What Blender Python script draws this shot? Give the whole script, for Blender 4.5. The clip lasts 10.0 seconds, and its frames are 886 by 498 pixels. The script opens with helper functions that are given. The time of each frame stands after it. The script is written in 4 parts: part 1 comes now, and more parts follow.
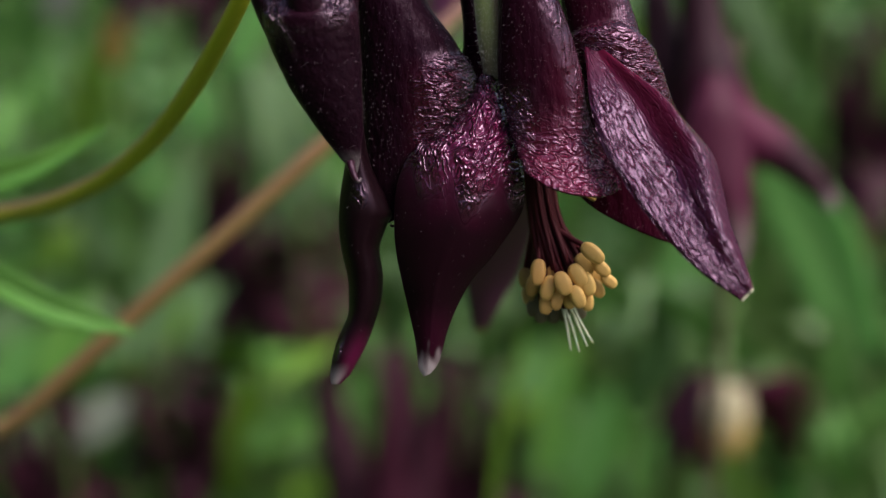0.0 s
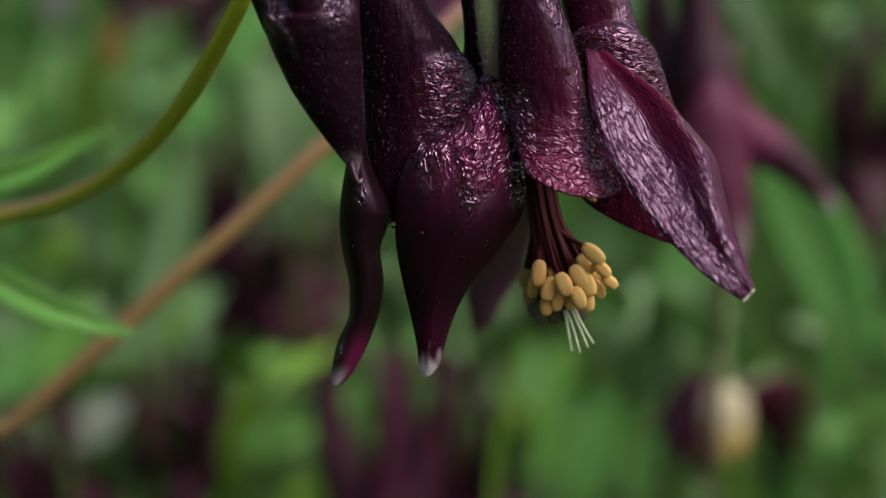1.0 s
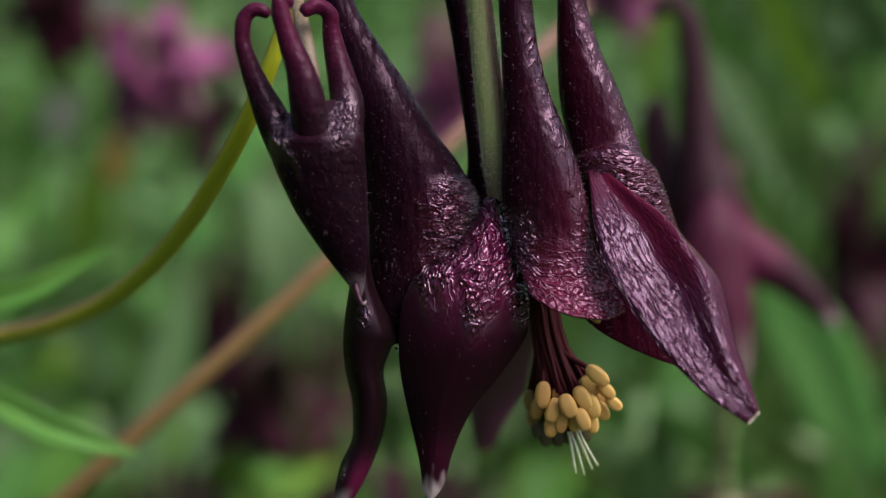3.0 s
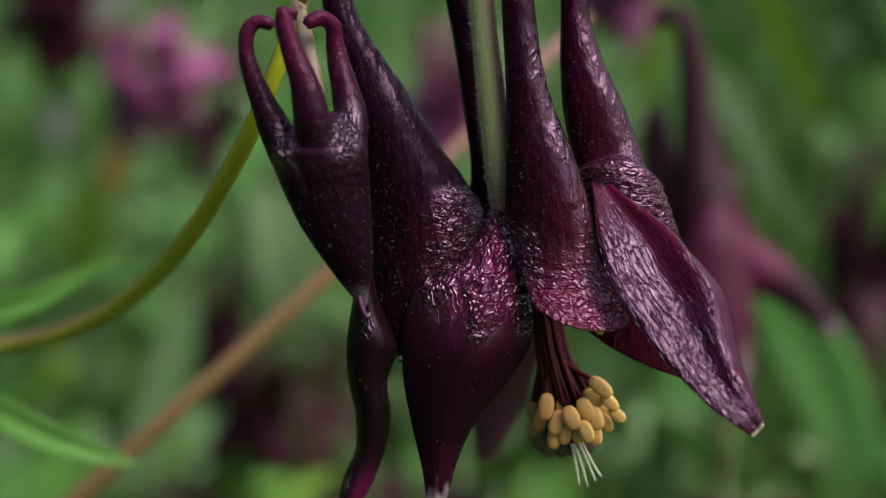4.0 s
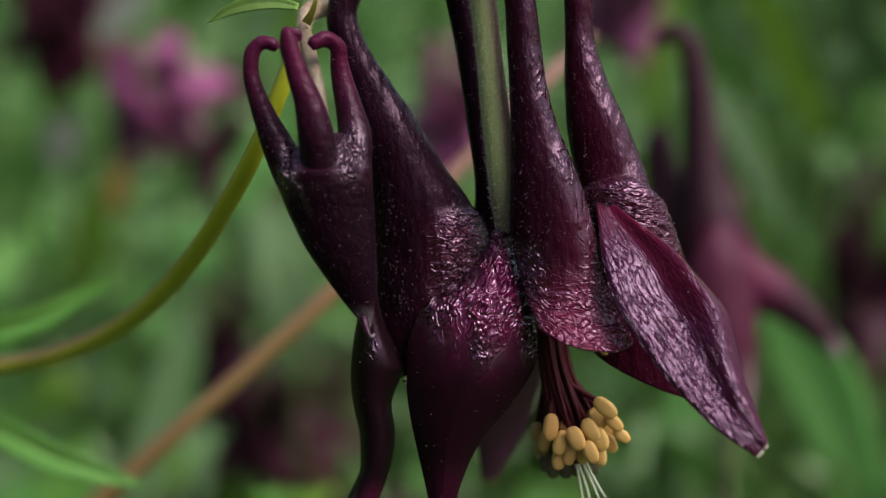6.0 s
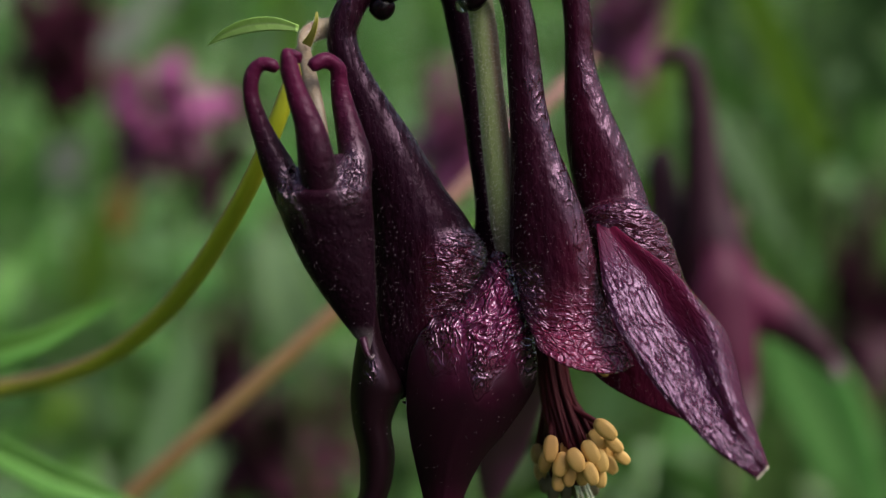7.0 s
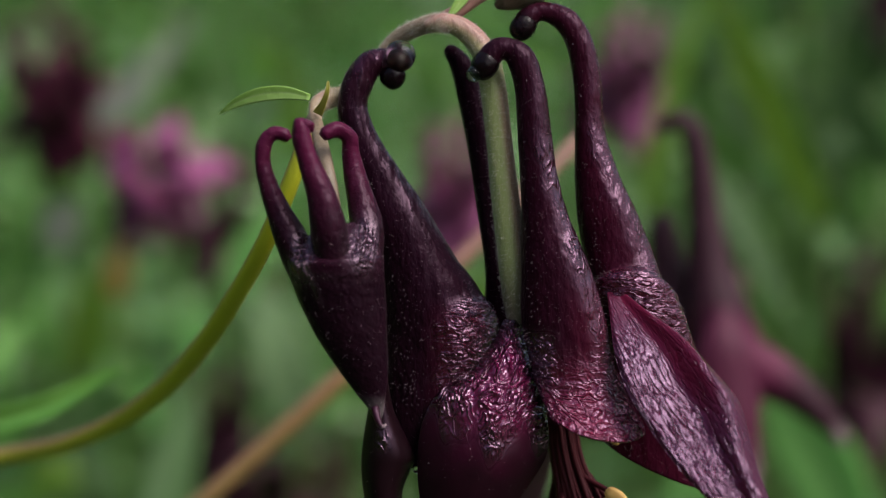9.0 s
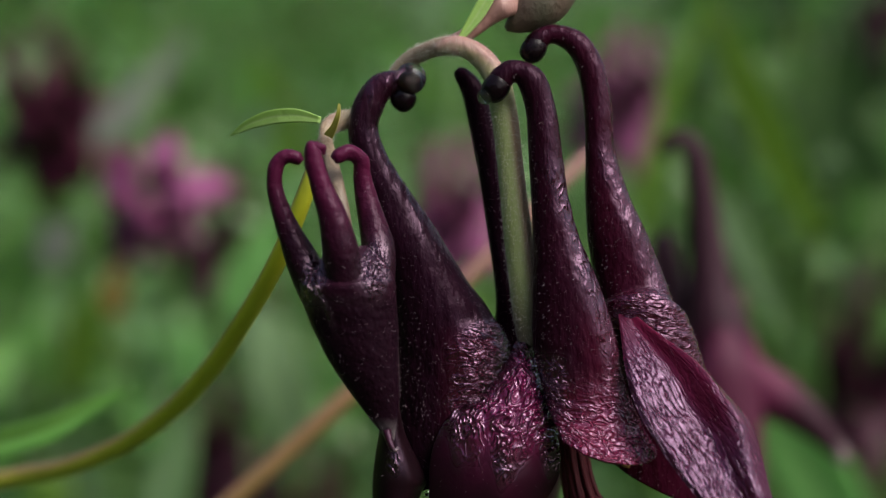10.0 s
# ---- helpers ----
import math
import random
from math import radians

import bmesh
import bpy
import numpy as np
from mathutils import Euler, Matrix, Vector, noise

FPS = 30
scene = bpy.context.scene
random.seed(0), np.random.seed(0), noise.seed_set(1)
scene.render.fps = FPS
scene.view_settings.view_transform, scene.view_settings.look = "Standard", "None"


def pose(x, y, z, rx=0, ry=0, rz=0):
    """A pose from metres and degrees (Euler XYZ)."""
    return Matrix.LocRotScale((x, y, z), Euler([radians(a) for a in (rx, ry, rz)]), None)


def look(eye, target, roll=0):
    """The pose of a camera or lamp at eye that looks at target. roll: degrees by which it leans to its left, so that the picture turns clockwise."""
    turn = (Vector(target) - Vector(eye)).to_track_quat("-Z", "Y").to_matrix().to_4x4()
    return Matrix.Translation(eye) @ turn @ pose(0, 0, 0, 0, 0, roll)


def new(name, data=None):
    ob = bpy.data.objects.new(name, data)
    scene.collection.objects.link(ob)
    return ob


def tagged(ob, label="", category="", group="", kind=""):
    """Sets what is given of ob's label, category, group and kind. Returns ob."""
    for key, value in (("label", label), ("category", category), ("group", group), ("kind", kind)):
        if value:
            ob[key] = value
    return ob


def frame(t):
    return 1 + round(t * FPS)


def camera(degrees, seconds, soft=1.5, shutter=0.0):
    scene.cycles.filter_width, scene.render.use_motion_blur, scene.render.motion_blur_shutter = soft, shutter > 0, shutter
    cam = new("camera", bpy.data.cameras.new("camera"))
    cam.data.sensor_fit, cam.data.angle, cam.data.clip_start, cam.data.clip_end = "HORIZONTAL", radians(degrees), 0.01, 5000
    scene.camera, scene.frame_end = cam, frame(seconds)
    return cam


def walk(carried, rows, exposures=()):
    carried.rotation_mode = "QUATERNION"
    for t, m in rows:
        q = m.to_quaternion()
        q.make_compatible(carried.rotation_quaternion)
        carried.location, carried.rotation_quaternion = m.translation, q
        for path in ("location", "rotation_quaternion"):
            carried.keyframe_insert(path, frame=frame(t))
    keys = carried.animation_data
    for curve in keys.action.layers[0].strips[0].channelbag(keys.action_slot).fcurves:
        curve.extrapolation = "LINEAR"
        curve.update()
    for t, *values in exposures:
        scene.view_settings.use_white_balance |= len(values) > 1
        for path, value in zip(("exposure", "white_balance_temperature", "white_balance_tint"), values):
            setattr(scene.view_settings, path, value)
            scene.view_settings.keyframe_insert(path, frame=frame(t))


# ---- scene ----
# ---------------------------------------------------------------- camera and its way
FOV = 27.0
cam = camera(FOV, 10.0, soft=1.35)
cam.data.dof.use_dof = True
cam.data.dof.focus_distance = 0.149
cam.data.dof.aperture_fstop = 17.0
# seconds, eye x, y, z, turn about x, turn about z
PATH = [
    (0.0, 0.00159, -0.15026, 0.47895, 72.205, 0.286), (0.1, 0.00156, -0.15031, 0.47878, 72.266, 0.291),
    (0.2, 0.00152, -0.15035, 0.47860, 72.266, 0.186), (0.3, 0.00148, -0.15039, 0.47842, 72.284, 0.136),
    (0.4, 0.00144, -0.15044, 0.47825, 72.310, 0.103), (0.5, 0.00140, -0.15048, 0.47807, 72.365, 0.073),
    (0.6, 0.00136, -0.15045, 0.47821, 72.351, 0.063), (0.7, 0.00132, -0.15041, 0.47835, 72.349, 0.074),
    (0.8, 0.00128, -0.15038, 0.47849, 72.372, 0.130), (0.9, 0.00124, -0.15034, 0.47862, 72.370, 0.186),
    (1.0, 0.00120, -0.15031, 0.47876, 72.307, 0.159), (1.1, 0.00115, -0.15031, 0.47875, 72.348, 0.160),
    (1.2, 0.00110, -0.15032, 0.47873, 72.363, 0.113), (1.3, 0.00105, -0.15032, 0.47872, 72.392, 0.067),
    (1.4, 0.00100, -0.15032, 0.47870, 72.419, 0.030), (1.5, 0.00095, -0.15033, 0.47869, 72.444, 0.009),
    (1.6, 0.00102, -0.15025, 0.47899, 72.491, 0.082), (1.7, 0.00109, -0.15018, 0.47929, 72.573, 0.118),
    (1.8, 0.00115, -0.15010, 0.47959, 72.970, 0.118), (1.9, 0.00122, -0.15003, 0.47989, 73.709, 0.146),
    (2.0, 0.00129, -0.14995, 0.48018, 74.208, 0.228), (2.1, 0.00120, -0.14999, 0.48005, 74.624, 0.255),
    (2.2, 0.00111, -0.15002, 0.47991, 74.870, 0.274), (2.3, 0.00101, -0.15006, 0.47977, 75.135, 0.238),
    (2.4, 0.00092, -0.15009, 0.47964, 75.267, 0.239), (2.5, 0.00083, -0.15012, 0.47950, 75.335, 0.187),
    (2.6, 0.00083, -0.15012, 0.47951, 75.466, 0.149), (2.7, 0.00083, -0.15012, 0.47953, 75.522, 0.158),
    (2.8, 0.00083, -0.15012, 0.47954, 75.605, 0.176), (2.9, 0.00083, -0.15011, 0.47955, 75.697, 0.158),
    (3.0, 0.00083, -0.15011, 0.47956, 75.768, 0.133), (3.1, 0.00078, -0.15010, 0.47959, 75.857, 0.119),
    (3.2, 0.00072, -0.15009, 0.47962, 75.906, 0.142), (4.3, 0.00011, -0.15001, 0.47994, 76.018, -0.007),
    (4.4, 0.00006, -0.15001, 0.47997, 76.015, 0.016), (4.5, 0.00000, -0.15000, 0.48000, 76.000, 0.000),
    (4.6, -0.00004, -0.15000, 0.47999, 75.988, -0.002), (4.7, -0.00008, -0.15001, 0.47997, 75.980, -0.044),
    (4.8, -0.00011, -0.15001, 0.47996, 75.968, -0.077), (4.9, -0.00015, -0.15001, 0.47995, 76.008, -0.074),
    (5.0, -0.00019, -0.15002, 0.47993, 76.108, -0.048), (5.1, -0.00017, -0.15000, 0.48001, 76.142, -0.034),
    (5.2, -0.00014, -0.14998, 0.48008, 76.200, -0.007), (5.3, -0.00012, -0.14996, 0.48015, 76.267, 0.047),
    (5.4, -0.00009, -0.14994, 0.48023, 76.290, 0.084), (5.5, -0.00007, -0.14992, 0.48030, 76.311, 0.082),
    (5.6, -0.00004, -0.14993, 0.48029, 76.335, 0.087), (5.7, -0.00001, -0.14993, 0.48028, 76.373, 0.063),
    (6.8, 0.00033, -0.14995, 0.48019, 76.987, 0.215), (6.9, 0.00036, -0.14995, 0.48019, 77.078, 0.200),
    (7.0, 0.00039, -0.14996, 0.48018, 77.190, 0.208), (7.1, 0.00037, -0.14994, 0.48024, 77.284, 0.220),
    (7.2, 0.00034, -0.14992, 0.48031, 77.364, 0.255), (7.3, 0.00032, -0.14991, 0.48037, 77.439, 0.232),
    (7.4, 0.00029, -0.14989, 0.48043, 77.510, 0.195), (7.5, 0.00027, -0.14988, 0.48050, 77.602, 0.187),
    (7.6, 0.00029, -0.14989, 0.48046, 77.711, 0.205), (7.7, 0.00032, -0.14990, 0.48042, 77.779, 0.190),
    (7.8, 0.00035, -0.14991, 0.48038, 77.839, 0.157), (7.9, 0.00038, -0.14992, 0.48034, 77.915, 0.150),
    (8.0, 0.00041, -0.14992, 0.48030, 78.029, 0.162), (8.1, 0.00020, -0.14987, 0.48051, 78.051, 0.090),
    (8.2, -0.00001, -0.14982, 0.48072, 78.153, 0.118), (8.4, -0.00042, -0.14972, 0.48113, 78.340, 0.130),
    (8.5, -0.00063, -0.14967, 0.48134, 78.424, 0.108), (8.6, -0.00076, -0.14969, 0.48123, 78.601, 0.061),
    (8.8, -0.00101, -0.14975, 0.48100, 78.875, -0.029), (9.0, -0.00126, -0.14981, 0.48078, 79.078, -0.085),
    (9.1, -0.00136, -0.14975, 0.48100, 79.061, -0.123), (9.3, -0.00157, -0.14964, 0.48145, 79.103, -0.114),
    (9.4, -0.00167, -0.14958, 0.48167, 79.154, -0.064), (9.5, -0.00177, -0.14953, 0.48190, 79.200, -0.038),
    (9.6, -0.00203, -0.14956, 0.48178, 79.270, -0.161), (9.8, -0.00254, -0.14961, 0.48155, 79.416, -0.372),
    (10.0, -0.00306, -0.14967, 0.48132, 79.566, -0.433),
]
walk(cam, [(t, pose(x, y, z, rx, 0, rz)) for t, x, y, z, rx, rz in PATH])

# ---------------------------------------------------------------- light: a soft, overcast sky
EXPOSURE = 0.83
scene.view_settings.exposure = EXPOSURE
world = bpy.data.worlds.new("overcast_sky")
scene.world = world
world.use_nodes = True
wn, wl = world.node_tree.nodes, world.node_tree.links
sky = wn.new("ShaderNodeTexSky")
sky.sky_type = "NISHITA"
sky.sun_disc = False
sky.sun_elevation = radians(53)
sky.sun_rotation = radians(120)
sky.dust_density = 6.0
sky.air_density = 1.0
sky.ozone_density = 1.0
wn["Background"].inputs["Strength"].default_value = 0.11
wl.new(sky.outputs["Color"], wn["Background"].inputs["Color"])
sun_data = bpy.data.lights.new("sun", "SUN")
sun_data.energy = 1.8
sun_data.angle = radians(42)
sun_data.color = (1.0, 0.99, 0.98)
sun = new("sun", sun_data)
sun.matrix_world = look((1.05, -0.6, 1.6), (0, 0, 0))

# ---------------------------------------------------------------- materials


def material(name, base, second=None, rough=0.5, scale=600.0, mix=0.5, bump=0.0, bump_scale=1500.0, coat=0.0,
             spec=0.5, tint=(1, 1, 1), sub=0.0, stretch=(1, 1, 1), wrinkles=False, blush=None, tip=None, hue_jitter=0.0,
             trans=0.0, flow=None, crease=(820.0, 2000.0, 1.5), grooved=False, dull=0.9):
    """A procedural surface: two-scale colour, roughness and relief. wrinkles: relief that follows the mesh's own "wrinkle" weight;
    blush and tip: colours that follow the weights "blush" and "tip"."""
    m = bpy.data.materials.new(name)
    m.use_nodes = True
    n, l = m.node_tree.nodes, m.node_tree.links
    b = n["Principled BSDF"]
    b.inputs["Roughness"].default_value = rough
    b.inputs["Coat Weight"].default_value = coat
    b.inputs["Coat Roughness"].default_value = 0.12
    b.inputs["Specular IOR Level"].default_value = spec
    b.inputs["Specular Tint"].default_value = (*tint, 1)
    if sub:
        b.inputs["Subsurface Weight"].default_value = sub
        b.inputs["Subsurface Radius"].default_value = (0.0012, 0.0006, 0.0004)
        b.inputs["Subsurface Scale"].default_value = 1.0
    co = n.new("ShaderNodeTexCoord")
    mp = n.new("ShaderNodeMapping")
    mp.inputs["Scale"].default_value = stretch
    l.new(co.outputs["Object"], mp.inputs["Vector"])
    wrinkle_way = mp
    if flow:
        fa = n.new("ShaderNodeAttribute")
        fa.attribute_name = "flow"
        wrinkle_way = n.new("ShaderNodeMapping")
        wrinkle_way.inputs["Scale"].default_value = flow
        l.new(fa.outputs["Vector"], wrinkle_way.inputs["Vector"])

    def noise_node(sc, detail=3.0, distort=0.0, way=None):
        t = n.new("ShaderNodeTexNoise")
        t.inputs["Scale"].default_value = sc
        t.inputs["Detail"].default_value = detail
        t.inputs["Distortion"].default_value = distort
        l.new((way or mp).outputs["Vector"], t.inputs["Vector"])
        return t

    def mixed(fac, a, c):
        x = n.new("ShaderNodeMix")
        x.data_type = "RGBA"
        l.new(fac, x.inputs["Factor"])
        for socket, v in ((x.inputs["A"], a), (x.inputs["B"], c)):
            if isinstance(v, tuple):
                socket.default_value = (*v, 1)
            else:
                l.new(v, socket)
        return x.outputs["Result"]

    def weight(name):
        a = n.new("ShaderNodeAttribute")
        a.attribute_name = name
        return a.outputs["Fac"]

    def calc(op, a, c=0.0):
        x = n.new("ShaderNodeMath")
        x.operation = op
        for socket, v in ((x.inputs[0], a), (x.inputs[1], c)):
            if isinstance(v, (int, float)):
                socket.default_value = v
            else:
                l.new(v, socket)
        return x.outputs[0]

    coarse, fine = noise_node(scale, 4.0), noise_node(scale * 5.3, 2.0)
    second = second or tuple(min(1.0, c * 1.5) for c in base)
    f = calc("MULTIPLY", calc("ADD", coarse.outputs["Fac"], calc("MULTIPLY", fine.outputs["Fac"], 0.5)), mix)
    colour = mixed(f, base, second)
    if hue_jitter:
        oi = n.new("ShaderNodeNewGeometry")
        hs = n.new("ShaderNodeHueSaturation")
        l.new(colour, hs.inputs["Color"])
        l.new(calc("ADD", calc("MULTIPLY", oi.outputs["Random Per Island"], hue_jitter * 0.09), 0.498 - hue_jitter * 0.045), hs.inputs["Hue"])
        l.new(calc("ADD", calc("MULTIPLY", oi.outputs["Random Per Island"], hue_jitter * 1.3), 1 - hue_jitter * 0.65), hs.inputs["Value"])
        colour = hs.outputs["Color"]
    if blush:
        colour = mixed(weight("blush"), colour, blush)
    if tip:
        colour = mixed(weight("tip"), colour, tip)
    l.new(colour, b.inputs["Base Color"])
    r = calc("ADD", calc("MULTIPLY", coarse.outputs["Fac"], 0.12), rough - 0.06)
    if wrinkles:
        # gloss is cut where the weight is low, so only chosen zones hold highlights
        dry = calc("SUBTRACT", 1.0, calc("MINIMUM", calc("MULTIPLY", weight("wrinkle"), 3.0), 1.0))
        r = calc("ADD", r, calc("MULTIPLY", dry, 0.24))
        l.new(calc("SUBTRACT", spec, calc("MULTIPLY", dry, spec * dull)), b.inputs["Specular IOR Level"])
    l.new(r, b.inputs["Roughness"])
    height = None
    if bump:
        bt = noise_node(bump_scale, 3.0)
        height = calc("MULTIPLY", bt.outputs["Fac"], bump)
    if wrinkles:
        w1, w2 = noise_node(crease[0], 0.9, crease[2], wrinkle_way), noise_node(crease[1], 0.4, 0.8, wrinkle_way)

        def line(t, sharp):
            return calc("POWER", calc("MAXIMUM", calc("SUBTRACT", 1.0, calc("MULTIPLY", calc("ABSOLUTE", calc("SUBTRACT", t.outputs["Fac"], 0.5)), sharp)), 0.0), 1.5)
        way = -1.0 if grooved else 1.0
        ridge1 = calc("ADD", calc("MULTIPLY", line(w1, 6.5), way), calc("MULTIPLY", w1.outputs["Fac"], 0.5))
        ridge2 = calc("MULTIPLY", line(w2, 6.0), 0.13 * way)
        wr = calc("MULTIPLY", calc("ADD", ridge1, ridge2), calc("POWER", weight("wrinkle"), 1.35))
        l.new(calc("MULTIPLY", calc("ADD", weight("wrinkle"), 0.06), coat), b.inputs["Coat Weight"])
        height = wr if height is None else calc("ADD", wr, height)
    if height is not None:
        bp = n.new("ShaderNodeBump")
        bp.inputs["Strength"].default_value = 1.0
        bp.inputs["Distance"].default_value = 0.00034 if wrinkles else 0.00026
        l.new(height, bp.inputs["Height"])
        l.new(bp.outputs["Normal"], b.inputs["Normal"])
        l.new(bp.outputs["Normal"], b.inputs["Coat Normal"])
    if trans:
        tr = n.new("ShaderNodeBsdfTranslucent")
        l.new(colour, tr.inputs["Color"])
        ms = n.new("ShaderNodeMixShader")
        ms.inputs[0].default_value = trans
        l.new(b.outputs[0], ms.inputs[1])
        l.new(tr.outputs[0], ms.inputs[2])
        l.new(ms.outputs[0], n["Material Output"].inputs["Surface"])
    return m


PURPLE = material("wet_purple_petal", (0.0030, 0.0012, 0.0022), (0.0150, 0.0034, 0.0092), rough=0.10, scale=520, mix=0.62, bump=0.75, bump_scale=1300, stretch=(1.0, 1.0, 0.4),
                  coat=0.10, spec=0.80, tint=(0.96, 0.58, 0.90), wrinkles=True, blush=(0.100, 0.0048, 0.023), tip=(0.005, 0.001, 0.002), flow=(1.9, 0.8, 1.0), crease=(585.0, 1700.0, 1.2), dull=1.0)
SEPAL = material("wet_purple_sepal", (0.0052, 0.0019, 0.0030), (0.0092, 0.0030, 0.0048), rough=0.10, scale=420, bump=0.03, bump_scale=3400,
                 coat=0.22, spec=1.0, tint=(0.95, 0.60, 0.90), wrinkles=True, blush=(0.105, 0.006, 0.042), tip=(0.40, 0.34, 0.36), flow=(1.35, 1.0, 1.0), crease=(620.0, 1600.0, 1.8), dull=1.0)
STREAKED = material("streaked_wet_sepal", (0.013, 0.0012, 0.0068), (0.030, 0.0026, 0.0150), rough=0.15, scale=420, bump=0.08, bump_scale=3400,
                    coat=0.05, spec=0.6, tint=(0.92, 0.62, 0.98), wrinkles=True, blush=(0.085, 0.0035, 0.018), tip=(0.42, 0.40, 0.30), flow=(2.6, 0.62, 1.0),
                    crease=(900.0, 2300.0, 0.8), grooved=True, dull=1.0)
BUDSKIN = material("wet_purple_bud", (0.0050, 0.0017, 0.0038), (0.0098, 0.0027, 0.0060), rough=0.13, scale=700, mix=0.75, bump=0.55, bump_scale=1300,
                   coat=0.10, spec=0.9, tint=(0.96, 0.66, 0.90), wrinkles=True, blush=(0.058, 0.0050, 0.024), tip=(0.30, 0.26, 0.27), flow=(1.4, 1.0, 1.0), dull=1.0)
FARPETAL = material("dusky_petal", (0.010, 0.0020, 0.005), (0.017, 0.003, 0.009), rough=0.6, scale=200, bump=0.1, spec=0.2,
                    blush=(0.045, 0.006, 0.020), tip=(0.12, 0.07, 0.10))
ROSEPETAL = material("rose_petal", (0.018, 0.003, 0.009), (0.030, 0.005, 0.014), rough=0.6, spec=0.2, scale=200, bump=0.1, blush=(0.085, 0.009, 0.036), tip=(0.32, 0.26, 0.26))
PINKPETAL = material("pink_petal", (0.125, 0.024, 0.075), (0.17, 0.036, 0.108), rough=0.6, spec=0.2, scale=200, bump=0.1,
                     blush=(0.20, 0.058, 0.145), tip=(0.30, 0.24, 0.26))
PEDICEL = material("hairy_green_stalk", (0.18, 0.22, 0.075), (0.25, 0.28, 0.12), rough=0.5, scale=500, bump=0.5, bump_scale=2200,
                   spec=0.4, blush=(0.25, 0.135, 0.115), tip=(0.07, 0.03, 0.04), stretch=(1, 1, 0.3))
STEM = material("yellow_green_stem", (0.33, 0.36, 0.010), (0.40, 0.42, 0.018), rough=0.5, scale=300, bump=0.3, blush=(0.17, 0.095, 0.06),
                tip=(0.24, 0.15, 0.11), stretch=(1, 1, 0.4))
BROWNSTEM = material("brown_stem", (0.19, 0.115, 0.040), (0.23, 0.145, 0.055), rough=0.55, scale=300, bump=0.3, blush=(0.20, 0.095, 0.085),
                     stretch=(0.5, 0.5, 0.5))
ANTHER = material("yellow_anther", (0.54, 0.31, 0.085), (0.72, 0.49, 0.15), rough=0.6, scale=900, bump=0.06, bump_scale=5000,
                  blush=(0.52, 0.26, 0.08), tip=(0.045, 0.045, 0.025))
CREAM = material("cream_stamens", (0.33, 0.29, 0.18), (0.42, 0.37, 0.25), rough=0.6, scale=500, bump=0.2, blush=(0.34, 0.21, 0.03), tip=(0.3, 0.2, 0.1))
FILAMENT = material("dark_red_filament", (0.028, 0.0040, 0.007), (0.105, 0.012, 0.020), rough=0.55, scale=500, spec=0.15, stretch=(3, 3, 0.3))
STYLE = material("pale_style", (0.44, 0.49, 0.34), (0.55, 0.58, 0.44), rough=0.45, scale=800, sub=0.2)
HAIR = material("pale_hair", (0.19, 0.14, 0.16), (0.30, 0.23, 0.26), rough=0.5, scale=900)
FUZZ = material("white_stalk_hair", (0.50, 0.47, 0.42), (0.62, 0.58, 0.54), rough=0.6, scale=900)
REARSEPAL = material("shaded_rear_sepal", (0.060, 0.016, 0.044), (0.090, 0.024, 0.064), rough=0.5, spec=0.25, scale=300, bump=0.1, blush=(0.120, 0.032, 0.084), tip=(0.36, 0.44, 0.10))
KNOB = material("black_nectar_knob", (0.0025, 0.0010, 0.0018), (0.006, 0.0016, 0.0034), rough=0.26, scale=400, bump=0.5, bump_scale=1300, spec=0.16)
REDKNOB = material("red_reflection_knob", (0.002, 0.0003, 0.0005), (0.014, 0.0005, 0.001), rough=0.4, scale=500, bump=0.3, bump_scale=1300, spec=0.1)
LEAF = material("fresh_leaf", (0.078, 0.235, 0.030), (0.130, 0.32, 0.052), rough=0.42, scale=220, bump=0.8, bump_scale=900, trans=0.25,
                blush=(0.19, 0.39, 0.085), coat=0.4)
BRACT = material("yellow_green_bract", (0.24, 0.42, 0.08), (0.32, 0.50, 0.13), rough=0.4, scale=400, bump=0.4, trans=0.3, blush=(0.44, 0.53, 0.27))
STIPULE = material("orange_stipule", (0.30, 0.28, 0.045), (0.38, 0.34, 0.07), rough=0.45, scale=400, bump=0.3, trans=0.2, blush=(0.30, 0.36, 0.06))
GREYBUD = material("grey_green_bud", (0.055, 0.05, 0.03), (0.08, 0.07, 0.045), rough=0.6, scale=400, bump=0.6, blush=(0.12, 0.06, 0.05))
GRASS = material("meadow_grass", (0.032, 0.086, 0.012), (0.058, 0.140, 0.022), rough=0.55, spec=0.2, scale=30, bump=0.2, bump_scale=200, hue_jitter=0.6, trans=0.3)
FOLIAGE = material("meadow_leaves", (0.049, 0.128, 0.022), (0.086, 0.192, 0.042), rough=0.5, spec=0.25, scale=60, bump=0.3, bump_scale=300, hue_jitter=0.7, trans=0.25)
PALELEAF = material("pale_leaf", (0.112, 0.220, 0.074), (0.160, 0.275, 0.112), rough=0.34, spec=0.5, scale=60, bump=0.3, bump_scale=300, trans=0.25, blush=(0.16, 0.24, 0.13), hue_jitter=0.25)
BRIGHTLEAF = material("bright_leaf", (0.120, 0.340, 0.075), (0.170, 0.420, 0.110), rough=0.4, spec=0.4, scale=60, bump=0.3, bump_scale=300, trans=0.3, blush=(0.16, 0.33, 0.10))
LIMELEAF = material("lime_leaf", (0.080, 0.200, 0.012), (0.130, 0.250, 0.024), rough=0.45, spec=0.3, scale=60, bump=0.3, bump_scale=300, trans=0.35, blush=(0.16, 0.27, 0.03), hue_jitter=0.3)
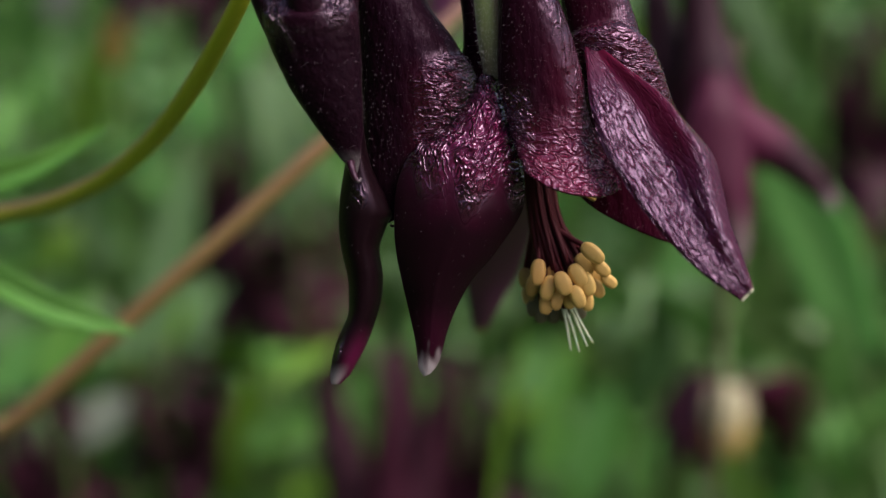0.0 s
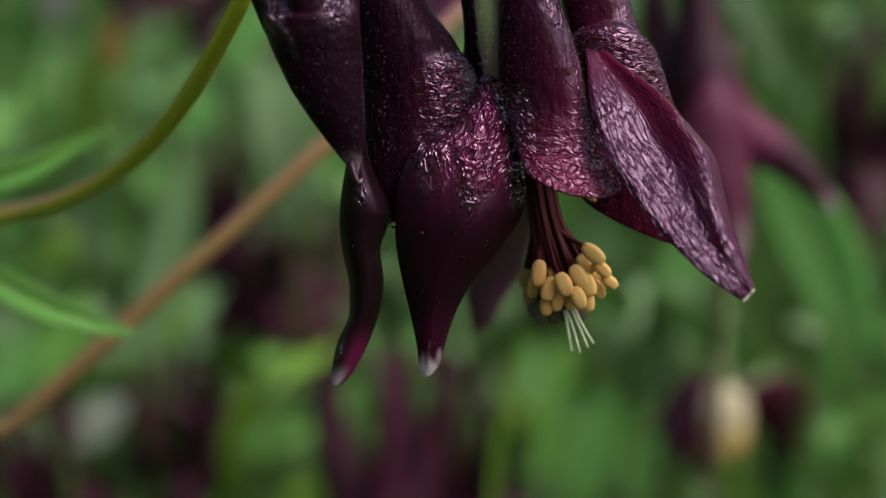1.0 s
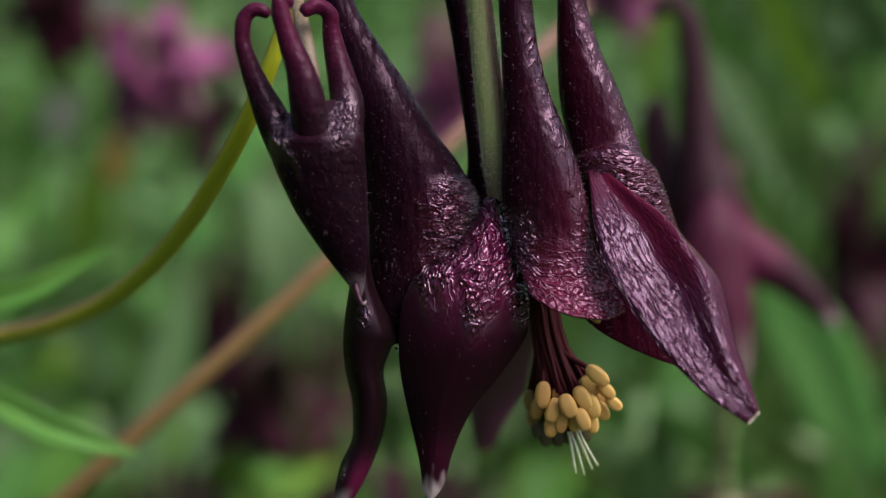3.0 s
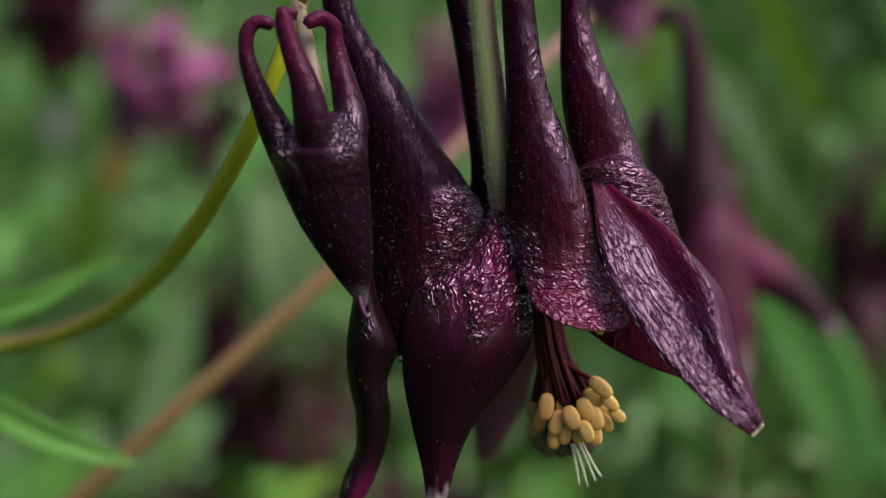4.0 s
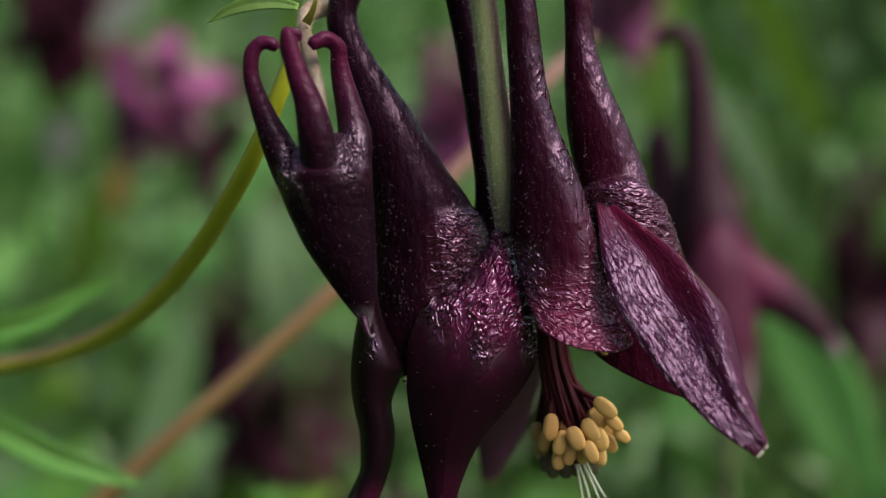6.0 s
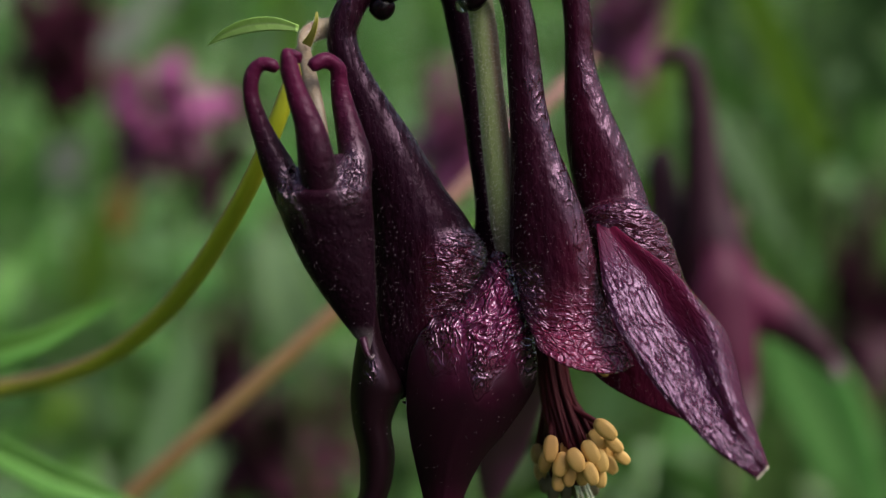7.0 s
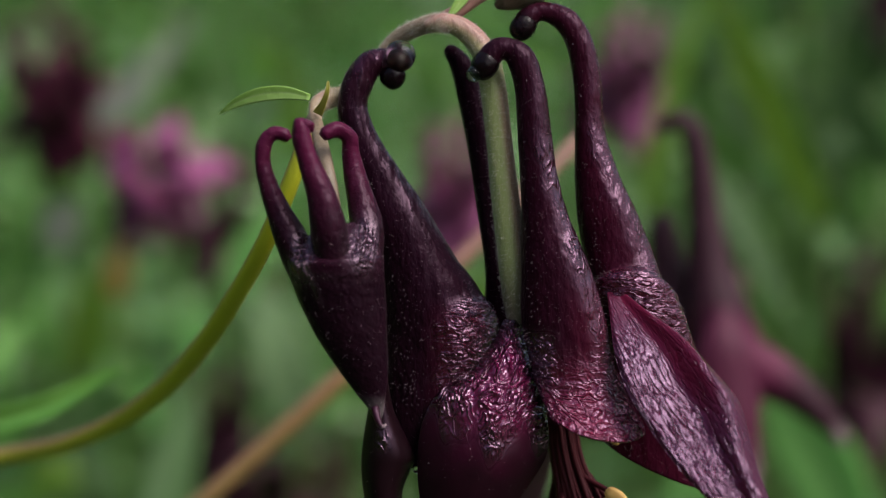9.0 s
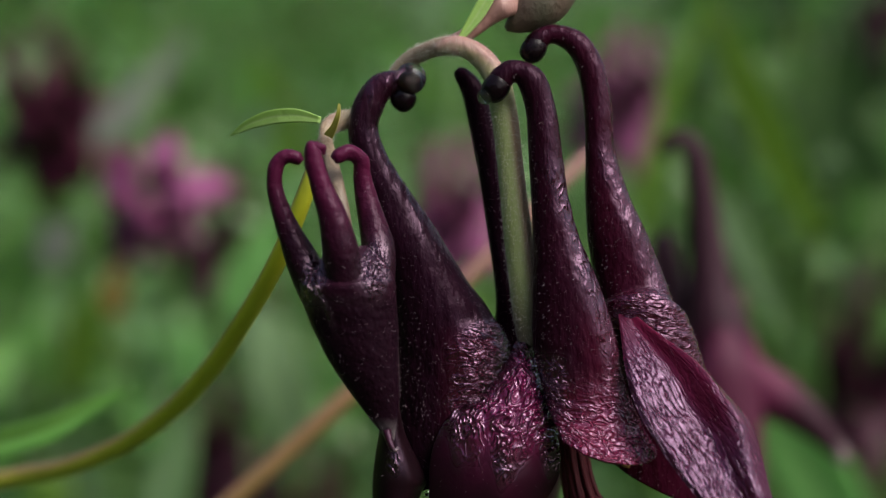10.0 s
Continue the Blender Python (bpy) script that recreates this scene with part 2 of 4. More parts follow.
# glossy leaf, its base colour raised to paint glints of sky
GLINTLEAF = material("glint_leaf", (0.190, 0.310, 0.130), (0.260, 0.380, 0.190), rough=0.25, spec=0.6, scale=60, bump=0.3, bump_scale=300, trans=0.2, hue_jitter=0.3)
GREYLEAF = material("grey_green_leaf", (0.130, 0.150, 0.115), (0.170, 0.190, 0.150), rough=0.4, spec=0.5, scale=60, bump=0.3, bump_scale=300, trans=0.15, blush=(0.17, 0.19, 0.15))
DRYBLADE = material("dry_blade", (0.26, 0.15, 0.035), (0.34, 0.20, 0.06), rough=0.6, spec=0.2, scale=120, bump=0.3, trans=0.2, blush=(0.28, 0.18, 0.05))
# leaf green darkened to stand for the shade among the plants
SHADELEAF = material("shade_leaf", (0.018, 0.050, 0.012), (0.032, 0.078, 0.018), rough=0.5, spec=0.25, scale=60, bump=0.3, bump_scale=300, trans=0.15, blush=(0.05, 0.11, 0.03))
GREENSTALK = material("green_leaf_stalk", (0.050, 0.115, 0.020), (0.080, 0.155, 0.032), rough=0.5, scale=300, bump=0.3, blush=(0.10, 0.18, 0.04), tip=(0.1, 0.15, 0.05))
SOIL = material("dark_meadow_soil", (0.022, 0.034, 0.010), (0.036, 0.066, 0.016), rough=0.85, scale=9, bump=1.0, bump_scale=60)


def water():
    m = bpy.data.materials.new("water_drop")
    m.use_nodes = True
    b = m.node_tree.nodes["Principled BSDF"]
    b.inputs["Base Color"].default_value = (0.98, 0.98, 0.98, 1)
    b.inputs["Roughness"].default_value = 0.02
    b.inputs["IOR"].default_value = 1.33
    b.inputs["Transmission Weight"].default_value = 1.0
    return m


WATER = water()

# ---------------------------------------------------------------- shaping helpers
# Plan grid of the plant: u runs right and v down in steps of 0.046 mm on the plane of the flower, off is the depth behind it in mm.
BASE = Matrix.LocRotScale((-0.00306, -0.14967, 0.48132), Euler((radians(79.566), 0, radians(-0.433))), None)
RIGHT, UP, AWAY = BASE.col[0].xyz.copy(), BASE.col[1].xyz.copy(), -BASE.col[2].xyz
ORIGIN = BASE.translation.copy()
FOCAL = 784 / math.tan(radians(FOV / 2))
PLANE = 0.149


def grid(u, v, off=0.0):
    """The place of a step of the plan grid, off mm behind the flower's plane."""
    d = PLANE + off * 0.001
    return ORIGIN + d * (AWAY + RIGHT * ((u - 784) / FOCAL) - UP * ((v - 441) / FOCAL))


def spline(rows, count):
    """Catmull-Rom through rows of numbers, evenly in row number."""
    p = np.array(rows, float)
    q = np.vstack([2 * p[0] - p[1], p, 2 * p[-1] - p[-2]])
    out = []
    for s in np.linspace(0, len(p) - 1, count):
        i = min(int(s), len(p) - 2)
        t = s - i
        a, b, c, d = q[i:i + 4]
        out.append(0.5 * (2 * b + (c - a) * t + (2 * a - 5 * b + 4 * c - d) * t * t + (3 * b - a - 3 * c + d) * t ** 3))
    return np.array(out)


def smooth(x, a, b):
    t = min(1.0, max(0.0, (x - a) / (b - a)))
    return t * t * (3 - 2 * t)


def thing(name, place, label, category, group="", kind=""):
    ob = new(name)
    ob.location = place
    ob.empty_display_size = 0.005
    return tagged(ob, label, category, group, kind)


def part(name, data, mat, parent, label="", kind=""):
    """Links mesh data (verts, faces, weights) in world places as one mesh under its thing."""
    verts, faces, weights = data
    o = Vector(parent["origin"]) if "origin" in parent.keys() else parent.location.copy()
    me = bpy.data.meshes.new(name)
    me.from_pydata([(v[0] - o.x, v[1] - o.y, v[2] - o.z) for v in verts], [], faces)
    for key, values in weights.items():
        if key == "flow":
            me.attributes.new(key, "FLOAT_VECTOR", "POINT").data.foreach_set("vector", np.array(values, np.float32).ravel())
        else:
            me.attributes.new(key, "FLOAT", "POINT").data.foreach_set("value", np.array(values, np.float32))
    me.polygons.foreach_set("use_smooth", [True] * len(me.polygons))
    me.materials.append(mat)
    me.update()
    ob = new(name, me)
    ob.parent = parent
    ob["origin"] = tuple(o)
    return tagged(ob, label, "", "", kind)


def thick(ob, metres):
    s = ob.modifiers.new("thickness", "SOLIDIFY")
    s.thickness, s.offset = metres, -1.0
    return ob


def lattice(rows, closed, caps=False, weights=None):
    """Faces over rows of points; closed: each row is a ring."""
    n, k = len(rows), len(rows[0])
    verts = [p for r in rows for p in r]
    faces = []
    for i in range(n - 1):
        for j in range(k if closed else k - 1):
            a, b = i * k + j, i * k + (j + 1) % k
            faces.append((a, b, b + k, a + k))
    if caps:
        faces.append(tuple(range(k - 1, -1, -1)))
        faces.append(tuple((n - 1) * k + j for j in range(k)))
    return verts, faces, weights or {}


def hook(points):
    """Rows for tube() from centre points (u, v, radius, off): left and right edge, off, depth ratio, droop."""
    p = np.array(points, float)
    t = np.gradient(p[:, :2], axis=0)
    t /= np.linalg.norm(t, axis=1)[:, None] + 1e-9
    side = np.stack([t[:, 1], -t[:, 0]], 1)
    return [(a[0] - s[0] * a[2], a[1] - s[1] * a[2], a[0] + s[0] * a[2], a[1] + s[1] * a[2], a[3], 1.0, 0.0) for a, s in zip(p, side)]


def tube(rows, along, around, caps=True, weights=None, lumps=0.015, lump_scale=700.0, folds=0.0, fold_scale=620.0, swell=None, across=None):
    """A tube through rows (uL, vL, uR, vR, off, depth ratio, droop). weights: name -> function of (u, v, front, s).
    folds: height in metres of the folds where the skin is wrinkled; swell: outward growth in metres by (u, v);
    across: by v, how far the wrinkles turn to run across the tube."""
    sp = spline(rows, along)
    out, w, flow = [], {k: [] for k in (weights or {})}, []
    run, before = 0.0, None
    for i, (ul, vl, ur, vr, off, ratio, droop) in enumerate(sp.tolist()):
        ring = []
        s = i / (along - 1)
        a, b = grid(ul, vl, off), grid(ur, vr, off)
        mid, ax = (a + b) / 2, (b - a) / 2
        r = ax.length
        turned = across((vl + vr) / 2) if across else 0.0
        run += (mid - before).length * (1 + 2.4 * turned) if before else 0.0
        before = mid
        for j in range(around):
            f = 2 * math.pi * j / around
            front = math.sin(f)
            p = mid + ax * math.cos(f) - AWAY * (front * r * ratio) - UP * (droop * 4.6e-5 * max(-1.0, front))
            p = p + (p - mid) * (lumps * noise.noise(p * lump_scale))
            uu, vv = (ul + ur) / 2 + (ur - ul) / 2 * math.cos(f), (vl + vr) / 2 + (vr - vl) / 2 * math.cos(f) + droop * front
            grow = swell(uu, vv) if swell and front > 0 else 0.0
            if folds and front > -0.3:
                wet = weights["wrinkle"](uu, vv, front, s)
                if wet > 0.12:
                    c = p * fold_scale
                    grow += folds * wet * (0.6 - 1.8 * abs(noise.noise(c)))
            if grow:
                p = p + (p - mid).normalized() * grow
            ring.append(p)
            flow.append((r * (1 - 0.3 * turned) * ((f - math.pi / 2 + math.pi) % (2 * math.pi) - math.pi), run, rows[0][0] * 1e-4))
            for k, fn in (weights or {}).items():
                w[k].append(fn(uu, vv, front, s))
        out.append(ring)
    w["flow"] = flow
    return lattice(out, True, caps, w)


def blade(rows, along, across, profile, weights=None, ripple=0.0, ripple_scale=500.0, stretch=1.0):
    """A leaf-like sheet through rows (uL, vL, uR, vR, off, bulge mm). profile(j, s): the share of the bulge toward the viewer, j from -1 to 1."""
    sp = spline(rows, along)
    out, w, flow = [], {k: [] for k in (weights or {})}, []
    tall = sum(math.dist((a[0] + a[2], a[1] + a[3]), (b[0] + b[2], b[1] + b[3])) for a, b in zip(rows, rows[1:])) / 2 * 4.6e-5
    for i, (ul, vl, ur, vr, off, bulge) in enumerate(sp.tolist()):
        s = i / (along - 1)
        line = []
        for q in range(across):
            j = 2 * q / (across - 1) - 1
            u, v = ul + (ur - ul) * (j + 1) / 2, vl + (vr - vl) * (j + 1) / 2
            p = grid(u, v, off - bulge * profile(j, s))
            wr = weights["wrinkle"](u, v, j, s) if weights and "wrinkle" in weights else 1.0
            if ripple:
                c = Vector((math.dist((ul, vl), (ur, vr)) * 2.3e-5 * j, tall * s * stretch, ul * 1e-5)) * ripple_scale
                h = 1 - abs(noise.noise(c)) * 2.2 + 0.2 * noise.noise(c * 2.3)
                p = p - AWAY * (ripple * 0.001 * h * wr)
            line.append(p)
            flow.append((math.dist((ul, vl), (ur, vr)) * 2.3e-5 * j, tall * s, rows[0][0] * 1e-4))
            for k, fn in (weights or {}).items():
                w[k].append(fn(u, v, j, s))
        out.append(line)
    verts, faces, w = lattice(out, False, False, w)
    w["flow"] = flow
    return verts, [f[::-1] for f in faces], w


def cord(points, radii, around=10, weights=None, caps=True, samples=None, flank=0.0):
    """A round stalk through world places with a radius (metres) at each; flank: more blush on its upper side."""
    rows = spline([(*p, r) for p, r in zip(points, radii)], samples or max(8, 6 * len(points))).tolist()
    pts = [Vector(r[:3]) for r in rows]
    out, w = [], {k: [] for k in (weights or {})}
    ref = None
    for i, p in enumerate(pts):
        t = (pts[min(i + 1, len(pts) - 1)] - pts[max(i - 1, 0)]).normalized()
        a = t.cross(AWAY if ref is None else ref)
        if a.length < 1e-4:
            a = t.cross(Vector((1, 0, 0)))
        a.normalize()
        b = a.cross(t).normalized()
        ref = b if ref is not None else b
        s = i / (len(pts) - 1)
        out.append([p + (a * math.cos(2 * math.pi * j / around) + b * math.sin(2 * math.pi * j / around)) * rows[i][3] for j in range(around)])
        for k, fn in (weights or {}).items():
            w[k] += [fn(s)] * around
        if flank:
            for j in range(around):
                up = (out[-1][j] - p).normalized().dot(UP * 0.8 - RIGHT * 0.6)
                w["blush"][j - around] = min(1.0, w["blush"][j - around] + flank * smooth(up, 0.45, 0.9))
    return lattice(out, True, caps, w)


def blob(centre, axis, length, width, flat=1.0, groove=0.0, rings=9, around=12, weights=None):
    """A rounded capsule along axis, with a groove down its front."""
    axis = axis.normalized()
    a = axis.cross(AWAY).normalized()
    b = a.cross(axis)
    out = []
    for i in range(rings):
        th = math.pi * (i + 0.02) / (rings - 0.96)
        z, r = -math.cos(th) * length / 2, math.sin(th) ** 0.75 * width / 2
        ring = []
        for j in range(around):
            f = 2 * math.pi * j / around
            rr = r * (1 - groove * max(0.0, math.sin(-f)) ** 8)
            ring.append(centre + axis * z + a * (math.cos(f) * rr) + b * (math.sin(f) * rr * flat))
        out.append(ring)
    data = lattice(out, True, True)
    if weights:
        return data[0], data[1], {k: [v] * len(data[0]) for k, v in weights.items()}
    return data


def merged(parts):
    verts, faces, weights = [], [], {}
    for v, f, w in parts:
        k = len(verts)
        verts += list(v)
        faces += [tuple(i + k for i in q) for q in f]
        for key, values in w.items():
            weights.setdefault(key, []).extend(values)
    return verts, faces, weights


def hairs(datas, count, rng, length=0.00016, radius=0.000006, bulb=0.000012):
    """Fine hairs with tiny gland heads, spread over meshes by area."""
    tri = []
    for verts, faces, _ in datas:
        for f in faces:
            if len(f) == 4:
                a, b, c, d = (Vector(verts[i]) for i in f)
                nrm = (c - a).cross(d - b)
                if nrm.length > 1e-14:
                    tri.append((a, b, c, d, nrm.normalized(), nrm.length * (0.12 + abs(nrm.normalized().dot(AWAY)))))
    area = np.array([t[5] for t in tri])
    pick = rng.choice(len(tri), count, p=area / area.sum())
    out_v, out_f = [], []
    for i in pick:
        a, b, c, d, nrm, _ = tri[i]
        x, y = rng.random(2).tolist()
        p = a.lerp(b, x).lerp(d.lerp(c, x), y)
        way = (nrm + Vector(rng.normal(0, 0.35, 3))).normalized()
        ln = length * float(rng.uniform(0.3, 1.0)) ** 2 * 1.7
        s = way.orthogonal().normalized()
        t = way.cross(s)
        k = len(out_v)
        for q in range(3):
            f = 2 * math.pi * q / 3
            out_v.append(p + (s * math.cos(f) + t * math.sin(f)) * radius)
        e = p + way * ln
        for q in range(3):
            f = 2 * math.pi * q / 3
            out_v.append(e + (s * math.cos(f) + t * math.sin(f)) * bulb)
        out_v.append(e + way * bulb * 1.6)
        for q in range(3):
            r = (q + 1) % 3
            out_f += [(k + q, k + r, k + 3 + r, k + 3 + q), (k + 3 + q, k + 3 + r, k + 6)]
    return out_v, out_f, {}
# ---------------------------------------------------------------- ground and meadow
rng = np.random.default_rng(7)


def ground():
    verts, faces = [], []
    xs = np.concatenate([-np.geomspace(200, 0.6, 14), np.linspace(-0.5, 0.5, 9), np.geomspace(0.6, 200, 14)])
    for y in xs:
        for x in xs:
            h = 0.012 * noise.noise((x * 4, y * 4, 0)) + 0.05 * noise.noise((x * 0.4, y * 0.4, 3))
            verts.append((x, y, h))
    k = len(xs)
    for i in range(k - 1):
        for j in range(k - 1):
            faces.append((i * k + j, i * k + j + 1, (i + 1) * k + j + 1, (i + 1) * k + j))
    me = bpy.data.meshes.new("ground")
    me.from_pydata(verts, [], faces)
    me.materials.append(SOIL)
    me.polygons.foreach_set("use_smooth", [True] * len(me.polygons))
    return tagged(new("ground", me), "dark soil and low green growth of a meadow", "ground", kind="structure")


def stuff_mesh(name, verts, faces, mat, label, category):
    me = bpy.data.meshes.new(name)
    me.from_pydata([tuple(v) for v in verts], [], faces)
    me.materials.append(mat)
    me.polygons.foreach_set("use_smooth", [True] * len(me.polygons))
    return tagged(new(name, me), label, category, kind="stuff")


def meadow_spot():
    """A spot of the meadow behind the flower, denser near it."""
    if rng.random() < 0.3:
        a, d = rng.uniform(0, 6.283), rng.uniform(0.75, 6.0)
        return d * math.cos(a), abs(d * math.sin(a)) if abs(math.cos(a)) < 0.1 else d * math.sin(a)
    y = 0.48 + 0.1 * rng.random() + 5.4 * rng.random() ** 2.7
    return rng.normal(0, 0.20 + 0.30 * y), y


def sward(count, reach):
    """Short grass all round, as far as the tall growth."""
    verts, faces = [], []
    for _ in range(count):
        a, d = rng.uniform(0, 6.283), reach * math.sqrt(rng.random())
        x, y = d * math.cos(a), d * math.sin(a)
        h = rng.uniform(0.06, 0.17) if d < 0.6 else rng.uniform(0.10, 0.28)
        turn, lean, w = rng.uniform(0, 6.283), rng.uniform(0.03, 0.13), rng.uniform(0.003, 0.007)
        c, s = math.cos(turn), math.sin(turn)
        k = len(verts)
        for t, q in ((0, 1), (0.55, 0.8), (1, 0.05)):
            px, py = x + c * lean * t * t, y + s * lean * t * t
            verts += [(px - s * w * q, py + c * w * q, h * t), (px + s * w * q, py - c * w * q, h * t)]
        faces += [(k, k + 1, k + 3, k + 2), (k + 2, k + 3, k + 5, k + 4)]
    return stuff_mesh("meadow_grass", verts, faces, GRASS, "short green meadow grass all round the flowers", "grass")


def grass(count):
    verts, faces = [], []
    for _ in range(count):
        x, y = meadow_spot()
        h, lean, turn, w = rng.uniform(0.16, 0.26 + 0.14 * min(1.0, abs(y))), rng.uniform(0.02, 0.16), rng.uniform(0, 6.28), rng.uniform(0.0015, 0.0035) * (1 + 0.3 * abs(y))
        k = len(verts)
        side = Vector((math.cos(turn + 1.57), math.sin(turn + 1.57), 0))
        for i in range(5):
            t = i / 4
            c = Vector((x + math.cos(turn) * lean * t * t, y + math.sin(turn) * lean * t * t, h * (t - 0.18 * t * t * lean / 0.1)))
            ww = w * (1 - t) ** 0.6
            verts += [c - side * ww, c + side * ww]
            if i:
                faces.append((k + 2 * i - 2, k + 2 * i - 1, k + 2 * i + 1, k + 2 * i))
    return stuff_mesh("meadow_grass", verts, faces, GRASS, "tall green meadow grass, out of focus behind the flowers", "grass")


def leaves(count, short, tall, low, high, mat, label, near=None, deep=0.0):
    verts, faces = [], []
    for _ in range(count):
        x, y = meadow_spot()
        if near:
            x, y = rng.normal(0, 0.22), near + deep * rng.random()
        z = rng.uniform(low, high)
        ln = rng.uniform(short, tall)
        wd = ln * rng.uniform(0.16, 0.34)
        turn, lift, roll = rng.uniform(0, 6.28), rng.uniform(-0.6, 0.9), rng.uniform(-0.5, 0.5)
        m = Matrix.Translation((x, y, z)) @ Euler((roll, -lift, turn)).to_matrix().to_4x4()
        k = len(verts)
        for i in range(5):
            t = i / 4
            w = wd * math.sin(math.pi * min(1, 0.12 + t * 0.88)) ** 0.8
            for j in (-1, 0, 1):
                verts.append(m @ Vector((ln * t, w * j, 0.2 * w * abs(j) - 0.25 * ln * t * t)))
            if i:
                for j in (0, 1):
                    a = k + 3 * (i - 1) + j
                    faces.append((a, a + 1, a + 4, a + 3))
    return stuff_mesh("meadow_leaves", verts, faces, mat, label, "leaves")


def hedge(count):
    """Tall growth added on three sides to block low skylight and darken reflections."""
    verts, faces = [], []
    for _ in range(count):
        a, z = rng.uniform(1.6, 4.9), 4.2 * rng.random()
        rad = rng.uniform(6.0, 7.2) + 0.12 * z
        c = Vector((rad * math.cos(a), rad * math.sin(a), z))
        m = Matrix.Translation(c) @ Euler(tuple(rng.uniform(-1.0, 1.0, 3))).to_matrix().to_4x4()
        w = rng.uniform(0.10, 0.24)
        k = len(verts)
        out = Vector((math.cos(a), math.sin(a), 0))
        side = Vector((-math.sin(a), math.cos(a), 0))
        for x, y in ((-0.5, 0), (-0.2, 0.32), (0.25, 0.3), (0.6, 0), (0.25, -0.3), (-0.2, -0.32)):
            q = m.to_3x3() @ Vector((x, 0.12 * abs(y), y))
            verts.append(c + (side * q.x + out * q.y + Vector((0, 0, q.z))) * w)
        faces.append(tuple(range(k, k + 6)))
    return stuff_mesh("hedge", verts, faces, FOLIAGE, "added tall green growth that blocks low skylight round the meadow", "hedge")


ground()
grass(12000)
sward(60000, 6.4)
leaves(22000, 0.012, 0.042, 0.08, 0.30, FOLIAGE, "mixed green leaves of low meadow plants")
leaves(9000, 0.008, 0.022, 0.16, 0.38, PALELEAF, "small pale green leaves among the grass")
leaves(2400, 0.012, 0.04, 0.03, 0.23, FOLIAGE, "low leafy growth at the foot of the flowers", 0.42, 0.25)
leaves(2000, 0.012, 0.035, 0.10, 0.27, PALELEAF, "pale leafy growth at the foot of the flowers", 0.42, 0.25)
leaves(800, 0.004, 0.010, 0.20, 0.42, GLINTLEAF, "small glossy leaves coloured pale as sky glints, out of focus", 0.27, 0.42)
leaves(700, 0.006, 0.013, 0.20, 0.42, SHADELEAF, "small leaves with shade in their colour, out of focus", 0.27, 0.42)
hedge(15000)

# ---------------------------------------------------------------- the open flower
FRONT = thing("columbine_flower", grid(915, 600, 2), "wet dark purple nodding columbine flower with hooked spurs and yellow stamens",
              "flower", "columbines")
hair_on = []


def no_wrinkle(u, v, f, s):
    return 0.015


def petal(name, rows, along, around, weights, parent=FRONT, mat=PURPLE, label="", swell=None, across=None):
    data = tube(rows, along, around, False, weights, folds=0.00016, swell=swell, across=across)
    hair_on.append(data)
    ob = part(name, data, mat, parent, label)
    thick(ob, 0.00025)
    return ob


# petal whose spur hooks over beside the small flower
spur_a = hook([(744, 148, 6, 4), (732, 147, 18, 4), (708, 147, 22, 4), (676, 154, 25, 4), (653, 186, 27, 4), (643, 232, 27, 4),
               (659, 290, 31, 4), (688, 355, 41, 4), (719, 425, 56, 4)])
body_a = [(684, 500, 824, 492, 4, 0.9, 0), (690, 560, 868, 552, 4, 0.8, 0), (696, 630, 893, 610, 4, 0.7, 0), (698, 720, 880, 720, 4, 0.6, 0),
          (702, 800, 840, 800, 4, 0.6, 0), (712, 860, 790, 860, 4, 0.6, 6)]


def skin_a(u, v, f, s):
    """A gloss strip laid where the spur's highlight falls, and the wet wrinkled shoulder beside the stalk."""
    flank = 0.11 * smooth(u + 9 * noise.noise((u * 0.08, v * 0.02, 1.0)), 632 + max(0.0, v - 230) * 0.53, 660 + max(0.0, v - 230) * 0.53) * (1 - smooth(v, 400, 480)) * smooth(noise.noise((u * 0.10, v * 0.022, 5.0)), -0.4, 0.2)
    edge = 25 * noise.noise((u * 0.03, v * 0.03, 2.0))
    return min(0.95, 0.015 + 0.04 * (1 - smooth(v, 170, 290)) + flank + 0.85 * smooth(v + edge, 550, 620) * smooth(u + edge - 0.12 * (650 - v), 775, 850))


# blush lightens the shoulder, standing in for light on it
petal_a = petal("petal", spur_a + body_a, 240, 120,
                {"wrinkle": skin_a, "blush": lambda u, v, f, s: 0.24 * smooth(v, 555, 620) * smooth(u, 760, 830) + 0.06 * (1 - smooth(v, 140, 240)), "tip": lambda u, v, f, s: 1 - smooth(s, 0.06, 0.13)},
                label="dark petal with a long spur that hooks to one side",
                across=lambda v: smooth(v, 530, 600),
                swell=lambda u, v: 0.0004 * smooth(v, 560, 620) * smooth(u, 780, 840) * (1 - smooth(v, 650, 720)))

# petal with the rounded red lip
spur_b = hook([(872, 170, 8, 0), (882, 148, 22, 0), (906, 127, 21, 0), (938, 140, 25, 0), (957, 195, 27, 0), (965, 270, 30, 0), (973, 350, 33, 0)])
body_b = [(943, 430, 1027, 424, 0, 0.95, 0), (943, 500, 1056, 492, 0, 0.9, 0), (942, 560, 1077, 552, 0, 0.8, 0), (944, 620, 1094, 618, 0, 0.7, 0),
          (958, 680, 1110, 688, 0, 0.62, 0), (971, 726, 1133, 746, 0, 0.6, 8), (988, 764, 1162, 797, -1.0, 0.75, 30)]


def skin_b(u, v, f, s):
    """A gloss strip laid where one flank is lit, a broken band across, and the wet lip."""
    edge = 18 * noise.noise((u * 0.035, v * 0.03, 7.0))
